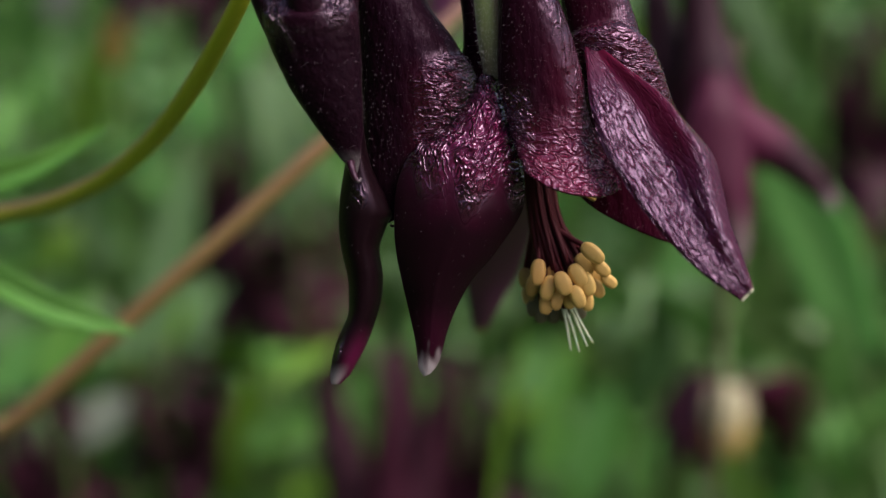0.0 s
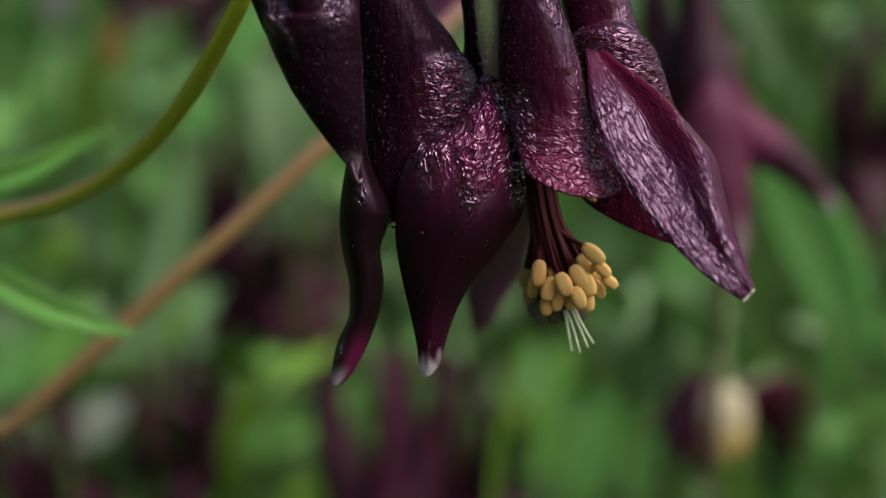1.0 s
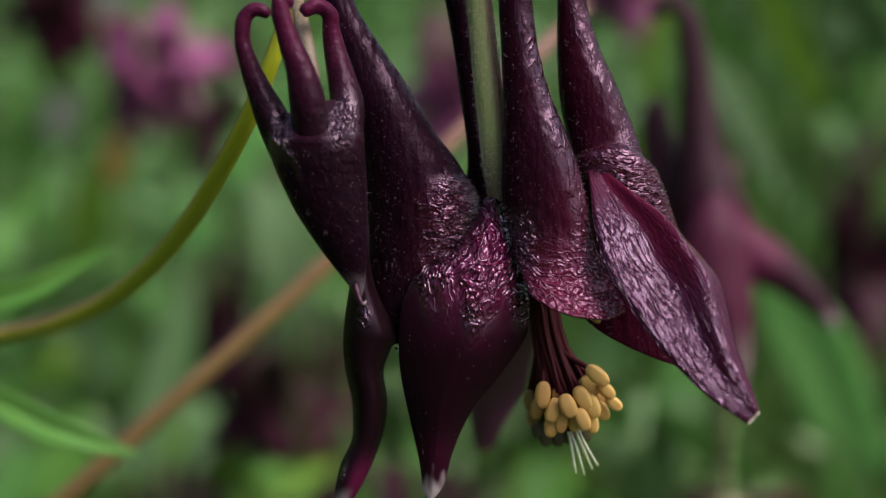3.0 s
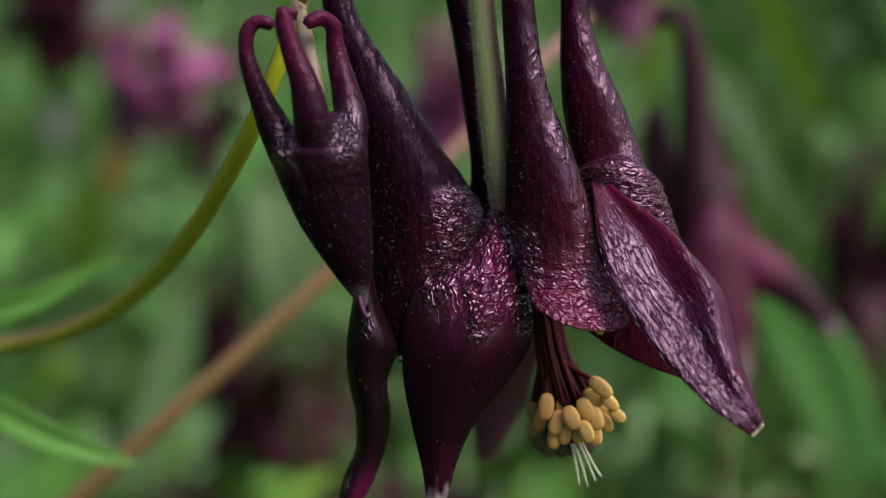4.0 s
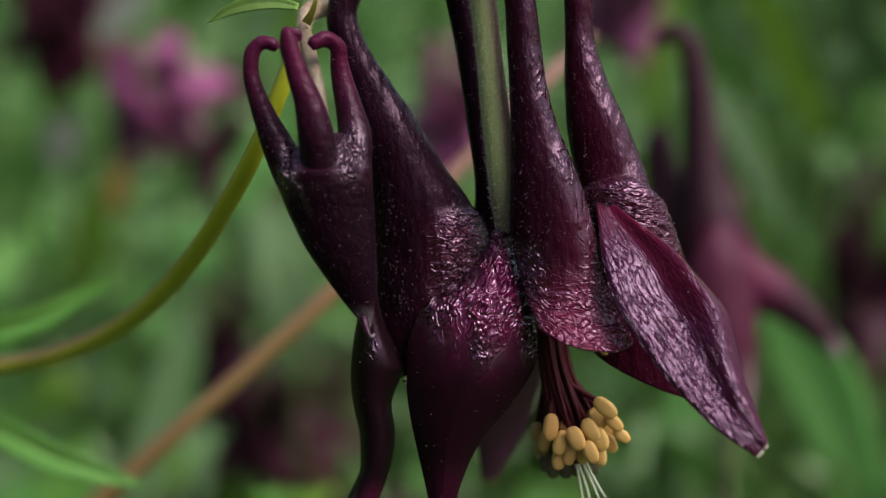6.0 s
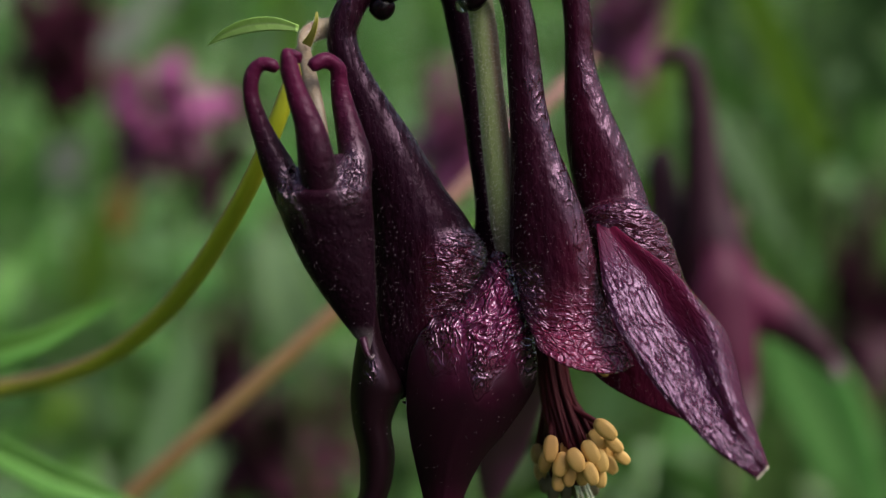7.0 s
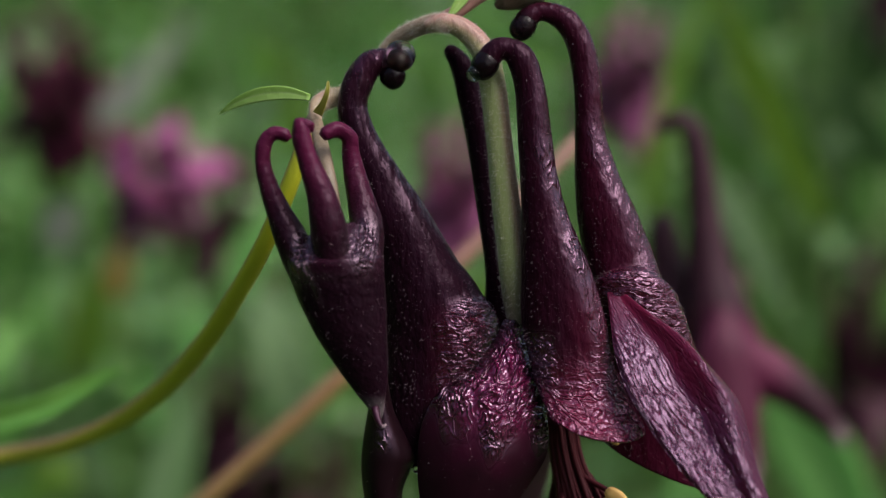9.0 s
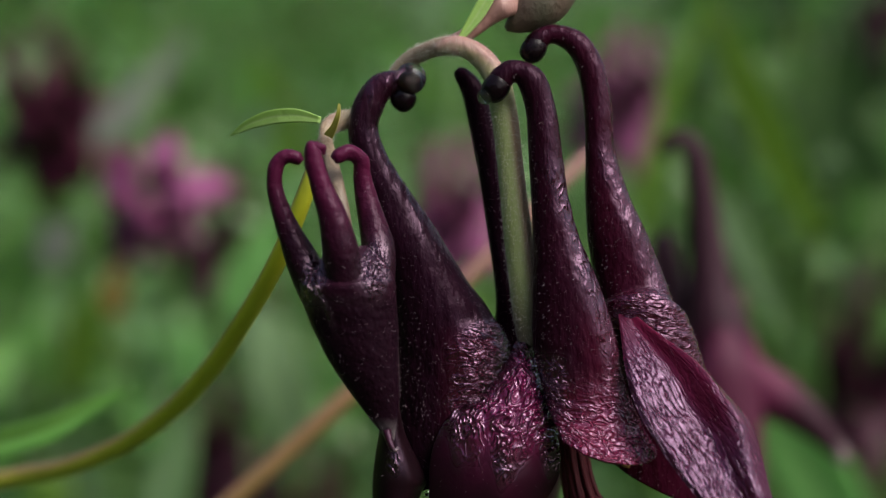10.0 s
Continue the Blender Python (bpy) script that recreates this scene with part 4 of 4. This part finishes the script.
    r = [(a[0] + q[1] * a[2], a[1] - q[0] * a[2], a[0] - q[1] * a[2], a[1] + q[0] * a[2], a[3], a[2] * 0.008) for a, q in zip(p, t)]
    data = blade(r, along, across, lambda j, s: abs(j), {"blush": lambda u, v, j, s: blush * (1 - smooth(abs(j), 0.05, 0.3)) + 0.5 * blush * smooth(j, 0.2, 0.9)}, 0.0)
    ob = part(name, data, mat, parent, label)
    thick(ob, 0.00018)
    return ob


bract([(408, 241, 1, 5), (440, 221, 9, 4), (480, 208, 13, 3), (525, 205, 12, 2), (568, 213, 6, 1)], MAIN, label="narrow pale green bract")
bract([(600, 184, 2, 1), (599, 200, 4, 1), (592, 222, 6, 1.6), (582, 240, 9, 2.4)], MAIN, mat=STIPULE, label="tiny yellow-green stipule with an orange base")
bract([(812, 72, 4, 3), (832, 45, 10, 3), (855, 10, 13, 3), (880, -40, 10, 3), (900, -90, 1, 3)], MAIN, label="upright yellow-green bract")
NEXT = thing("columbine_bud", grid(860, 10, 5), "small grey-green columbine bud, still closed", "flower bud", "columbines")
part("stalk", tube(hook([(806, 74, 14, 4), (835, 55, 13, 4), (866, 30, 16, 4), (890, 12, 22, 4), (912, 2, 24, 5), (930, -10, 8, 6)]), 34, 14, True, {"blush": lambda u, v, f, s: 1.0, "tip": lambda u, v, f, s: 0.0}), PEDICEL, NEXT, "pinkish stalk")
part("sepal", tube(hook([(895, 52, 5, 5), (912, 42, 20, 5), (940, 22, 38, 5), (970, -5, 44, 5), (998, -45, 36, 5), (1012, -90, 8, 5)]), 40, 24, True,
                    {"blush": lambda u, v, f, s: 0.2 + 0.2 * math.sin(u * 0.09)}), GREYBUD, NEXT, "closed grey-green sepal")
part("curled_thread", cord([grid(842, 76, 6), grid(862, 84, 6), grid(877, 105, 6), grid(880, 130, 6)], [0.00005] * 4, 5), PEDICEL, NEXT)
# ---------------------------------------------------------------- the plants behind


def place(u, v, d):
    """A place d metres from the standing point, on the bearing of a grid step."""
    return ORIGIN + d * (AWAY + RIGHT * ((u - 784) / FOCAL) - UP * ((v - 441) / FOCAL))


def rooted(top, seed):
    r = np.random.default_rng(seed)
    return Vector((top.x + r.uniform(-0.05, 0.05), top.y + r.uniform(0.0, 0.06), 0.0))


def nodding_flower(spot, turn, tilt, size, mat, label, seed, lean=0.0):
    """A whole columbine flower further off: five spurred petals, five sepals, stamens, stalk down to the ground."""
    r = np.random.default_rng(seed)
    ob = thing("columbine_flower", spot, label, "flower", "columbines")
    ob["origin"] = (0.0, 0.0, 0.0)
    spin = Euler((radians(tilt), radians(lean), 0)).to_matrix() @ Euler((0, 0, radians(turn))).to_matrix()
    ob.rotation_mode = "XYZ"
    ob.rotation_euler = spin.to_euler()
    k = size * 0.001
    for i in range(5):
        a = 2 * math.pi * i / 5
        out, side = Vector((math.cos(a), math.sin(a), 0)), Vector((-math.sin(a), math.cos(a), 0))
        up = Vector((0, 0, 1))
        path = spline([(3, 21, 0.8), (4.5, 23.5, 1.3), (8, 23.5, 1.3), (10.2, 20, 1.4), (10, 14, 1.8), (8.2, 7, 2.8), (6.2, 0, 4.0), (6.6, -6, 4.6), (8.2, -13, 4.4)], 26).tolist()
        rings = []
        for x, z, w in path:
            rings.append([(out * (x + w * 0.8 * math.cos(f)) + side * (w * math.sin(f)) + up * (z + (3.0 * min(0, -math.cos(f)) if z < -10 else 0))) * k
                          for f in np.linspace(0, 2 * math.pi, 12, endpoint=False).tolist()])
        d = lattice(rings, True, False)
        part("petal", (d[0], d[1], {"blush": [0.15 + 0.5 * float(r.random())] * len(d[0]), "tip": [0.0] * len(d[0])}), mat, ob)
        a += math.pi / 5
        out, side = Vector((math.cos(a), math.sin(a), 0)), Vector((-math.sin(a), math.cos(a), 0))
        droop = float(r.uniform(0.5, 1.3))
        lines, bl, tp = [], [], []
        for s in np.linspace(0, 1, 14).tolist():
            hw = 6.5 * math.sin(math.pi * min(1, 0.1 + 0.9 * s)) ** 0.9 * (1 - 0.35 * s)
            c = out * (3 + 20 * s * math.cos(droop * s * 0.6)) + up * (-2 - 25 * s * math.sin(droop * (0.35 + 0.5 * s)))
            for j in np.linspace(-1, 1, 7).tolist():
                lines.append((c + side * (hw * j) + up * (-1.6 * j * j)) * k)
                bl.append(0.3 + 0.4 * (1 - abs(j)))
                tp.append(0.6 * smooth(s, 0.93, 1.0))
        d = lattice([lines[q * 7:q * 7 + 7] for q in range(14)], False)
        thick(part("sepal", (d[0], d[1], {"blush": bl, "tip": tp}), mat, ob), 0.0003)
    for i in range(14):
        a = 2.4 * i
        rad = 1.0 + 2.2 * (i / 14) ** 0.5
        top, end = Vector((0, 0, -8 * k)), Vector((math.cos(a) * rad, math.sin(a) * rad, -17 - 3 * float(r.random()))) * k
        thread = part("filament", cord([top, top.lerp(end, 0.5), end], [0.0003] * 3, 5, samples=4), FILAMENT, ob)
        part("anther", blob(end, Vector((0, 0, 1)), 2.0 * k, 1.4 * k, rings=6, around=8, weights={"blush": 0.1, "tip": 0.0}), ANTHER, thread)
    inv = spin.transposed()
    root = inv @ (rooted(spot, seed) - spot)
    bend = inv @ Vector((r.uniform(-0.01, 0.01), 0.014, 0.034))
    part("stalk", cord([Vector((0, 0, 0.0005)), Vector((0, 0, 0.018)), inv @ Vector((0, 0.004, 0.030)), bend, root.lerp(bend, 0.75) + inv @ Vector((0, 0.012, 0)), root.lerp(bend, 0.3), root],
                       [0.0008, 0.0006, 0.0006, 0.0006, 0.0007, 0.0008, 0.0010], 8,
                       {"blush": lambda s: 0.0, "tip": lambda s: 0.0}), GREENSTALK, ob)
    return ob


DARK = "dark purple nodding columbine flower, out of focus in the meadow"
PINK = "dusky pink columbine flower, out of focus in the meadow"
SPOTS = [(274, 345, 0.43, 50, 74, 0.85, PINKPETAL, PINK), (392, 425, 0.53, 10, 10, 0.95, FARPETAL, DARK), (96, 200, 0.55, 80, 50, 1.25, ROSEPETAL, DARK), (222, 400, 0.60, 15, 30, 0.8, FARPETAL, DARK),
         (1100, 170, 0.50, 30, 50, 0.9, PINKPETAL, PINK), (800, 372, 0.44, 0, 40, 0.8, PINKPETAL, PINK), (1530, 668, 0.47, 15, 15, 1.15, FARPETAL, DARK), (1560, 60, 0.59, 40, 0, 0.9, FARPETAL, DARK),
         (668, 1330, 0.40, 66, -8, 1.35, FARPETAL, DARK), (815, 1290, 0.42, 20, 14, 1.15, FARPETAL, DARK), (300, 1215, 0.44, 25, 40, 1.05, FARPETAL, DARK),
         (60, 1320, 0.42, 70, 20, 1.0, FARPETAL, DARK), (390, 790, 0.52, 5, 30, 0.9, FARPETAL, DARK), (450, 915, 0.50, 45, 40, 1.0, FARPETAL, DARK), (560, 915, 0.55, 20, 10, 0.9, ROSEPETAL, DARK)]
for q, (u, v, d, turn, tilt, size, mat, label) in enumerate(SPOTS):
    nodding_flower(place(u, v, d), turn, tilt, size, mat, label, 20 + q)

# one that hangs lower, seen into: a cream egg of young stamens between dark sepals
LOWER = thing("columbine_flower", place(1299, 1203, 0.37), "dark purple columbine flower showing a cream egg of stamens", "flower", "columbines")
egg = place(1299, 1192, 0.37)
core = part("stamen_cone", blob(egg, UP, 0.0150, 0.0086, rings=14, around=18, weights={"blush": 0.0, "tip": 0.0}), CREAM, LOWER, "cream cone of packed stamens")
for i in range(48):
    a, h = 2.4 * i, -0.0066 + 0.0124 * i / 47
    w = 0.0044 * math.sqrt(max(0.05, 1 - (h / 0.0084) ** 2))
    out = RIGHT * math.cos(a) + AWAY * math.sin(a)
    part("anther", blob(egg + out * w + UP * h, UP + out * 0.2, 0.0030, 0.0015, rings=6, around=8, weights={"blush": 1 - smooth(h, -0.0025, 0.0015), "tip": 0.0}), CREAM, core)
for turn, reach, drop_by, wide, pink in [(205, 0.012, 0.022, 0.0095, 0.15), (165, 0.014, 0.014, 0.0080, 0.2), (-25, 0.015, 0.012, 0.0095, 1.0), (15, 0.018, 0.004, 0.0085, 1.0), (95, 0.010, 0.018, 0.010, 0.4)]:
    out = RIGHT * math.cos(radians(turn)) + AWAY * abs(math.sin(radians(turn)) + 0.35)
    side = out.cross(UP).normalized()
    lines, bl = [], []
    for s in np.linspace(0, 1, 10).tolist():
        hw = wide * math.sin(math.pi * min(1, 0.16 + 0.84 * s)) ** 0.8
        c = egg + UP * (0.004 - (drop_by + 0.004) * s * s) + out * (0.003 + reach * math.sin(1.4 * s)) + AWAY * 0.004
        lines.append([c + (side * 0.7 + UP * 0.6) * hw * j + AWAY * 0.001 * j * j for j in np.linspace(-1, 1, 7).tolist()])
        bl += [pink] * 7
    d = lattice(lines, False)
    thick(part("sepal", (d[0], d[1], {"blush": bl, "tip": [0.0] * len(bl)}), ROSEPETAL, LOWER), 0.0003)
foot = place(1330, 1240, 0.43)
part("stalk", cord([egg + UP * 0.006, place(1292, 1090, 0.372), place(1288, 1010, 0.380), place(1296, 1000, 0.392), place(1320, 1150, 0.43), Vector((foot.x, foot.y + 0.02, 0))],
                   [0.0010, 0.0008, 0.0007, 0.0007, 0.0008, 0.001], 8, {"blush": lambda s: 0.6, "tip": lambda s: 0.0}), GREENSTALK, LOWER)

# the nearest of them, turned to the side
NEAR = thing("columbine_flower", place(1290, 640, 0.262), "dusky purple nodding columbine flower close behind the front one", "flower", "columbines")
FAR = 113.0


def plain(value):
    return lambda u, v, f, s: value


thick(part("petal", tube(hook([(1168, 272, 9, FAR), (1182, 254, 16, FAR), (1205, 246, 18, FAR), (1228, 268, 21, FAR), (1241, 330, 25, FAR), (1249, 420, 31, FAR), (1257, 500, 41, FAR), (1270, 590, 60, FAR)])
                         + [(1222, 660, 1362, 670, FAR, 0.7, 0), (1215, 730, 1370, 735, FAR, 0.6, 0)], 60, 24, False, {"blush": lambda u, v, f, s: smooth(v, 560, 660), "tip": plain(0.0)}), ROSEPETAL, NEAR, "petal with a dark hooked spur"), 0.0003)
thick(part("petal", tube(hook([(1176, 410, 10, FAR + 6), (1174, 436, 24, FAR + 6), (1182, 500, 34, FAR + 6), (1200, 580, 48, FAR + 6)]) + [(1160, 660, 1260, 660, FAR + 6, 0.7, 0), (1170, 740, 1280, 740, FAR + 6, 0.6, 0)],
                         40, 20, False, {"blush": lambda u, v, f, s: 0.6 * smooth(v, 580, 660), "tip": plain(0.0)}), ROSEPETAL, NEAR), 0.0003)
thick(part("sepal", blade([(1300, 620, 1330, 630, FAR - 4, 0.5), (1320, 720, 1372, 650, FAR - 4, 1.5), (1390, 755, 1425, 690, FAR - 4, 1.5), (1448, 790, 1468, 742, FAR - 4, 1), (1490, 826, 1506, 806, FAR - 4, 0.3)], 40, 14,
                          lambda j, s: 1 - j * j, {"blush": lambda u, v, j, s: 0.9 * (1 - smooth(s, 0.3, 0.6)), "tip": lambda u, v, j, s: 0.6 * smooth(s, 0.85, 1)}), ROSEPETAL, NEAR, "outspread sepal with a pale tip"), 0.0003)
thick(part("sepal", blade([(1272, 575, 1290, 575, FAR - 4, 0.5), (1240, 640, 1330, 640, FAR - 6, 1.5), (1225, 720, 1350, 720, FAR - 6, 2), (1270, 800, 1352, 800, FAR - 6, 2), (1305, 870, 1350, 870, FAR - 6, 1), (1325, 920, 1340, 920, FAR - 6, 0.3)], 40, 14,
                          lambda j, s: 1 - j * j, {"blush": plain(0.5), "tip": lambda u, v, j, s: 0.45 * smooth(s, 0.6, 0.9)}), ROSEPETAL, NEAR, "hanging sepal, pale violet below"), 0.0003)
NEAR_TOP = place(1285, 585, 0.262)
part("stalk", cord([NEAR_TOP, place(1288, 540, 0.268), place(1292, 515, 0.276), place(1296, 540, 0.284), place(1298, 640, 0.288), place(1300, 900, 0.30), Vector((place(1300, 900, 0.30).x, place(1300, 900, 0.30).y + 0.03, 0))],
                   [0.0006, 0.0005, 0.0005, 0.0005, 0.0006, 0.0007, 0.001], 8, {"blush": lambda s: 0.0, "tip": lambda s: 0.8}), PEDICEL, NEAR)

# thin brown stem that crosses behind the flower
CROSS = thing("brown_stem", place(-330, 1560, 0.24), "thin straight reddish brown stem leaning behind the flower", "stem")
CROSS.location = Vector((place(-330, 1560, 0.24).x - 0.02, place(-330, 1560, 0.24).y + 0.02, 0))
part("stem", cord([CROSS.location.copy(), place(-330, 1546, 0.235), place(30, 1224, 0.225), place(330, 958, 0.22), place(610, 706, 0.218), place(840, 478, 0.22), place(1015, 300, 0.225), place(1064, 254, 0.227)],
                  [0.0016, 0.0014, 0.00122, 0.00118, 0.00114, 0.00106, 0.00095, 0.0005], 16, {"blush": lambda s: 0.8 * smooth(s, 0.5, 0.75)}, flank=0.7), BROWNSTEM, CROSS)


def leaf(name, a, mid, b, width, mat, label, droop=0.15, seed=0):
    """A single pointed leaf from a to b through mid, with a channel along its midrib and a stalk to the ground."""
    ob = thing(name, a, label, "leaf", "background leaves")
    rows, bl = [], []
    sp = spline([tuple(a), tuple(mid), tuple(b)], 20)
    for i, c in enumerate(sp):
        s = i / 19
        c = Vector(c)
        t = (Vector(sp[min(i + 1, 19)].tolist()) - Vector(sp[max(i - 1, 0)].tolist())).normalized()
        side = t.cross(AWAY).normalized()
        side = (side + AWAY * 0.35).normalized()
        hw = width * math.sin(math.pi * min(1, 0.15 + 0.85 * s)) ** 0.8
        rows.append([c + side * (hw * j) - AWAY * (droop * hw * abs(j)) + side * 0.05 * hw * math.sin(s * 17 + seed) * abs(j) for j in np.linspace(-1, 1, 9).tolist()])
        bl += [0.8 * (1 - smooth(abs(j), 0.0, 0.3)) + (0.35 if j > 0.1 else 0) for j in np.linspace(-1, 1, 9).tolist()]
    d = lattice(rows, False)
    thick(part("leaf_blade", (d[0], d[1], {"blush": bl}), mat, ob), 0.0003)
    root = rooted(Vector(a), seed + 40)
    part("leaf_stalk", cord([Vector(a), Vector(a).lerp(root, 0.4) + Vector((0, 0.01, 0)), root], [0.0006, 0.001, 0.0013], 7, {"blush": lambda s: 0.2, "tip": lambda s: 0.0}), GREENSTALK, ob)
    return ob


FRESH = "fresh green pointed leaf with a pale midrib"
leaf("leaf", place(-150, 815, 0.205), place(62, 768, 0.20), place(234, 685, 0.198), 0.0017, LEAF, FRESH, droop=0.55, seed=1)
leaf("leaf", place(-90, 905, 0.205), place(108, 1004, 0.20), place(278, 1060, 0.198), 0.0018, LEAF, FRESH, droop=0.55, seed=2)
BACK = [((229, 1094, 0.42), (290, 900, 0.42), (345, 710, 0.42), 0.0062, PALELEAF, "pale green broad leaf, out of focus"),
        ((1540, 1080, 0.40), (1424, 818, 0.40), (1336, 712, 0.40), 0.0085, BRIGHTLEAF, "large green leaf, out of focus"),
        ((1240, 330, 0.42), (1310, 440, 0.42), (1400, 610, 0.42), 0.0042, SHADELEAF, "green broad leaf, out of focus"),
        ((880, 1420, 0.32), (900, 1216, 0.32), (946, 1005, 0.32), 0.0011, LIMELEAF, "narrow bright green leaf, out of focus"),
        ((525, 800, 0.49), (490, 660, 0.49), (440, 520, 0.50), 0.0080, GLINTLEAF, "pale green broad leaf, out of focus"),
        ((1138, 420, 0.45), (1167, 238, 0.45), (1262, -20, 0.45), 0.0028, LIMELEAF, "long green blade, out of focus"),
        ((1450, 430, 0.45), (1346, 198, 0.45), (1240, -30, 0.45), 0.0048, LIMELEAF, "long green blade, out of focus"),
        ((165, 255, 0.50), (237, 179, 0.50), (345, 55, 0.50), 0.0052, GREYLEAF, "grey-green broad leaf, out of focus"),
        ((-80, 170, 0.6), (50, 120, 0.6), (120, 60, 0.6), 0.008, PALELEAF, "pale green broad leaf, out of focus"),
        ((60, 1130, 0.41), (110, 1050, 0.41), (150, 960, 0.41), 0.006, LEAF, "broad green leaf, out of focus"),
        ((110, 1230, 0.41), (170, 1185, 0.41), (215, 1150, 0.41), 0.0052, GREYLEAF, "pale blue-green leaf, out of focus"),
        ((400, 1340, 0.44), (420, 1200, 0.44), (450, 1080, 0.44), 0.0050, LIMELEAF, "bright green leaf, out of focus"),
        ((200, 1120, 0.44), (260, 1060, 0.44), (330, 980, 0.44), 0.0050, LIMELEAF, "bright green leaf, out of focus"),
        ((-60, 1190, 0.43), (10, 1100, 0.43), (80, 1020, 0.43), 0.0060, BRIGHTLEAF, "bright green leaf, out of focus"),
        ((-40, 1290, 0.44), (40, 1230, 0.44), (90, 1180, 0.44), 0.0055, PALELEAF, "pale green leaf, out of focus"),
        ((180, 1340, 0.45), (220, 1280, 0.45), (250, 1220, 0.45), 0.0050, LEAF, "green leaf, out of focus"),
        ((400, 560, 0.50), (440, 470, 0.50), (500, 380, 0.50), 0.0065, BRIGHTLEAF, "bright green leaf, out of focus"),
        ((1180, 960, 0.45), (1230, 880, 0.45), (1300, 780, 0.45), 0.0060, BRIGHTLEAF, "bright green leaf, out of focus"),
        ((1010, 1360, 0.43), (1045, 1240, 0.43), (1085, 1120, 0.43), 0.0060, BRIGHTLEAF, "bright green leaf, out of focus"),
        ((1130, 1330, 0.45), (1150, 1240, 0.45), (1190, 1150, 0.45), 0.0050, BRIGHTLEAF, "bright green leaf, out of focus"),
        ((-30, 1340, 0.45), (50, 1270, 0.45), (150, 1190, 0.45), 0.0048, BRIGHTLEAF, "bright green leaf, out of focus"),
        ((960, 1300, 0.41), (990, 1170, 0.41), (1010, 1040, 0.41), 0.004, LEAF, "green broad leaf, out of focus"),
        ((1170, 1040, 0.41), (1205, 980, 0.41), (1240, 930, 0.41), 0.005, PALELEAF, "pale green round leaf, out of focus"),
        ((200, 560, 0.43), (203, 510, 0.43), (212, 462, 0.43), 0.0034, DRYBLADE, "dry orange leaf, out of focus"),
        ((130, 700, 0.58), (150, 600, 0.58), (165, 500, 0.58), 0.0080, LIMELEAF, "yellowish green leaf, out of focus"),
        ((1500, 900, 0.58), (1530, 820, 0.58), (1580, 760, 0.58), 0.0050, DRYBLADE, "dry brown leaf, out of focus"),
        ((20, 640, 0.6), (30, 500, 0.6), (60, 380, 0.6), 0.010, LEAF, "green broad leaf, out of focus"),
        ((80, 470, 0.56), (105, 420, 0.56), (120, 360, 0.56), 0.007, GREYLEAF, "pale grey-green leaf, out of focus"),
        ((500, 300, 0.7), (470, 200, 0.7), (430, 90, 0.7), 0.010, LEAF, "broad green leaf, out of focus")]
for q, (a, b, c, width, mat, label) in enumerate(BACK):
    leaf("leaf", place(*a), place(*b), place(*c), width, mat, label, seed=10 + q)
scatter = np.random.default_rng(31)
for q in range(84):
    low_down = q < 36
    u, d = float(scatter.uniform(-20, 1600)), float(scatter.uniform(0.38, 0.48) if low_down else scatter.uniform(0.48, 0.72))
    v = float(scatter.uniform(930, 1340) if low_down else scatter.uniform(-60, 900))
    a, ln = float(scatter.uniform(-1.1, 1.1)), float(scatter.uniform(55, 120))
    if any(abs(u - p[0]) < 110 and abs(v - p[1] - 40) < 140 for p in SPOTS):
        continue
    mat = (LEAF, PALELEAF, LIMELEAF, FOLIAGE if u < 1100 else SHADELEAF, LEAF)[q % 5]
    # darker leaf colours paint the shade of this side
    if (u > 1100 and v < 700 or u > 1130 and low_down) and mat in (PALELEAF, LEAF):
        mat = SHADELEAF if u > 1230 and v < 480 else FOLIAGE
    du, dv, bend = ln * math.sin(a), -ln * math.cos(a), float(scatter.uniform(-25, 25))
    leaf("leaf", place(u - du, v - dv, d), place(u + bend, v, d), place(u + du, v + dv, d + float(scatter.uniform(-0.01, 0.01))), float(scatter.uniform(0.0022, 0.0048)) * d / 0.42, mat,
         "pale green narrow leaf, out of focus" if mat is PALELEAF else "green narrow leaf, out of focus", seed=60 + q)

# low bright leaves between the lower flowers
for q in range(30):
    u, v, d = float(scatter.uniform(-40, 960)), float(scatter.uniform(1070, 1340)), float(scatter.uniform(0.42, 0.54))
    a, ln = float(scatter.choice([-1, 1]) * scatter.uniform(0.7, 1.5)), float(scatter.uniform(45, 95))
    du, dv = ln * math.sin(a), -ln * math.cos(a)
    if any(abs(u - p[0]) < 90 and abs(v - p[1] + 20) < 120 for p in SPOTS):
        continue
    leaf("leaf", place(u - du, v - dv, d - 0.012), place(u, v - 12, d), place(u + du, v + dv, d + 0.012), float(scatter.uniform(0.002, 0.0042)), (LEAF, LIMELEAF, FOLIAGE)[q % 3],
         "green narrow leaf, out of focus", seed=220 + q)

# leaves on one side of the meadow, mostly in a green darkened to paint shade
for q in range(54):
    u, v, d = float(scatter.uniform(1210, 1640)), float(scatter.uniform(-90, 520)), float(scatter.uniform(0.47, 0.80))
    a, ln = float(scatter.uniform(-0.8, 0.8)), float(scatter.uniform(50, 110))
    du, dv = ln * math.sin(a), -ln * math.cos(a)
    leaf("leaf", place(u - du, v - dv, d), place(u + float(scatter.uniform(-20, 20)), v, d), place(u + du, v + dv, d), float(scatter.uniform(0.004, 0.009)), SHADELEAF if q % 3 else FOLIAGE, "broad leaf toned for the shaded side, out of focus", seed=160 + q)
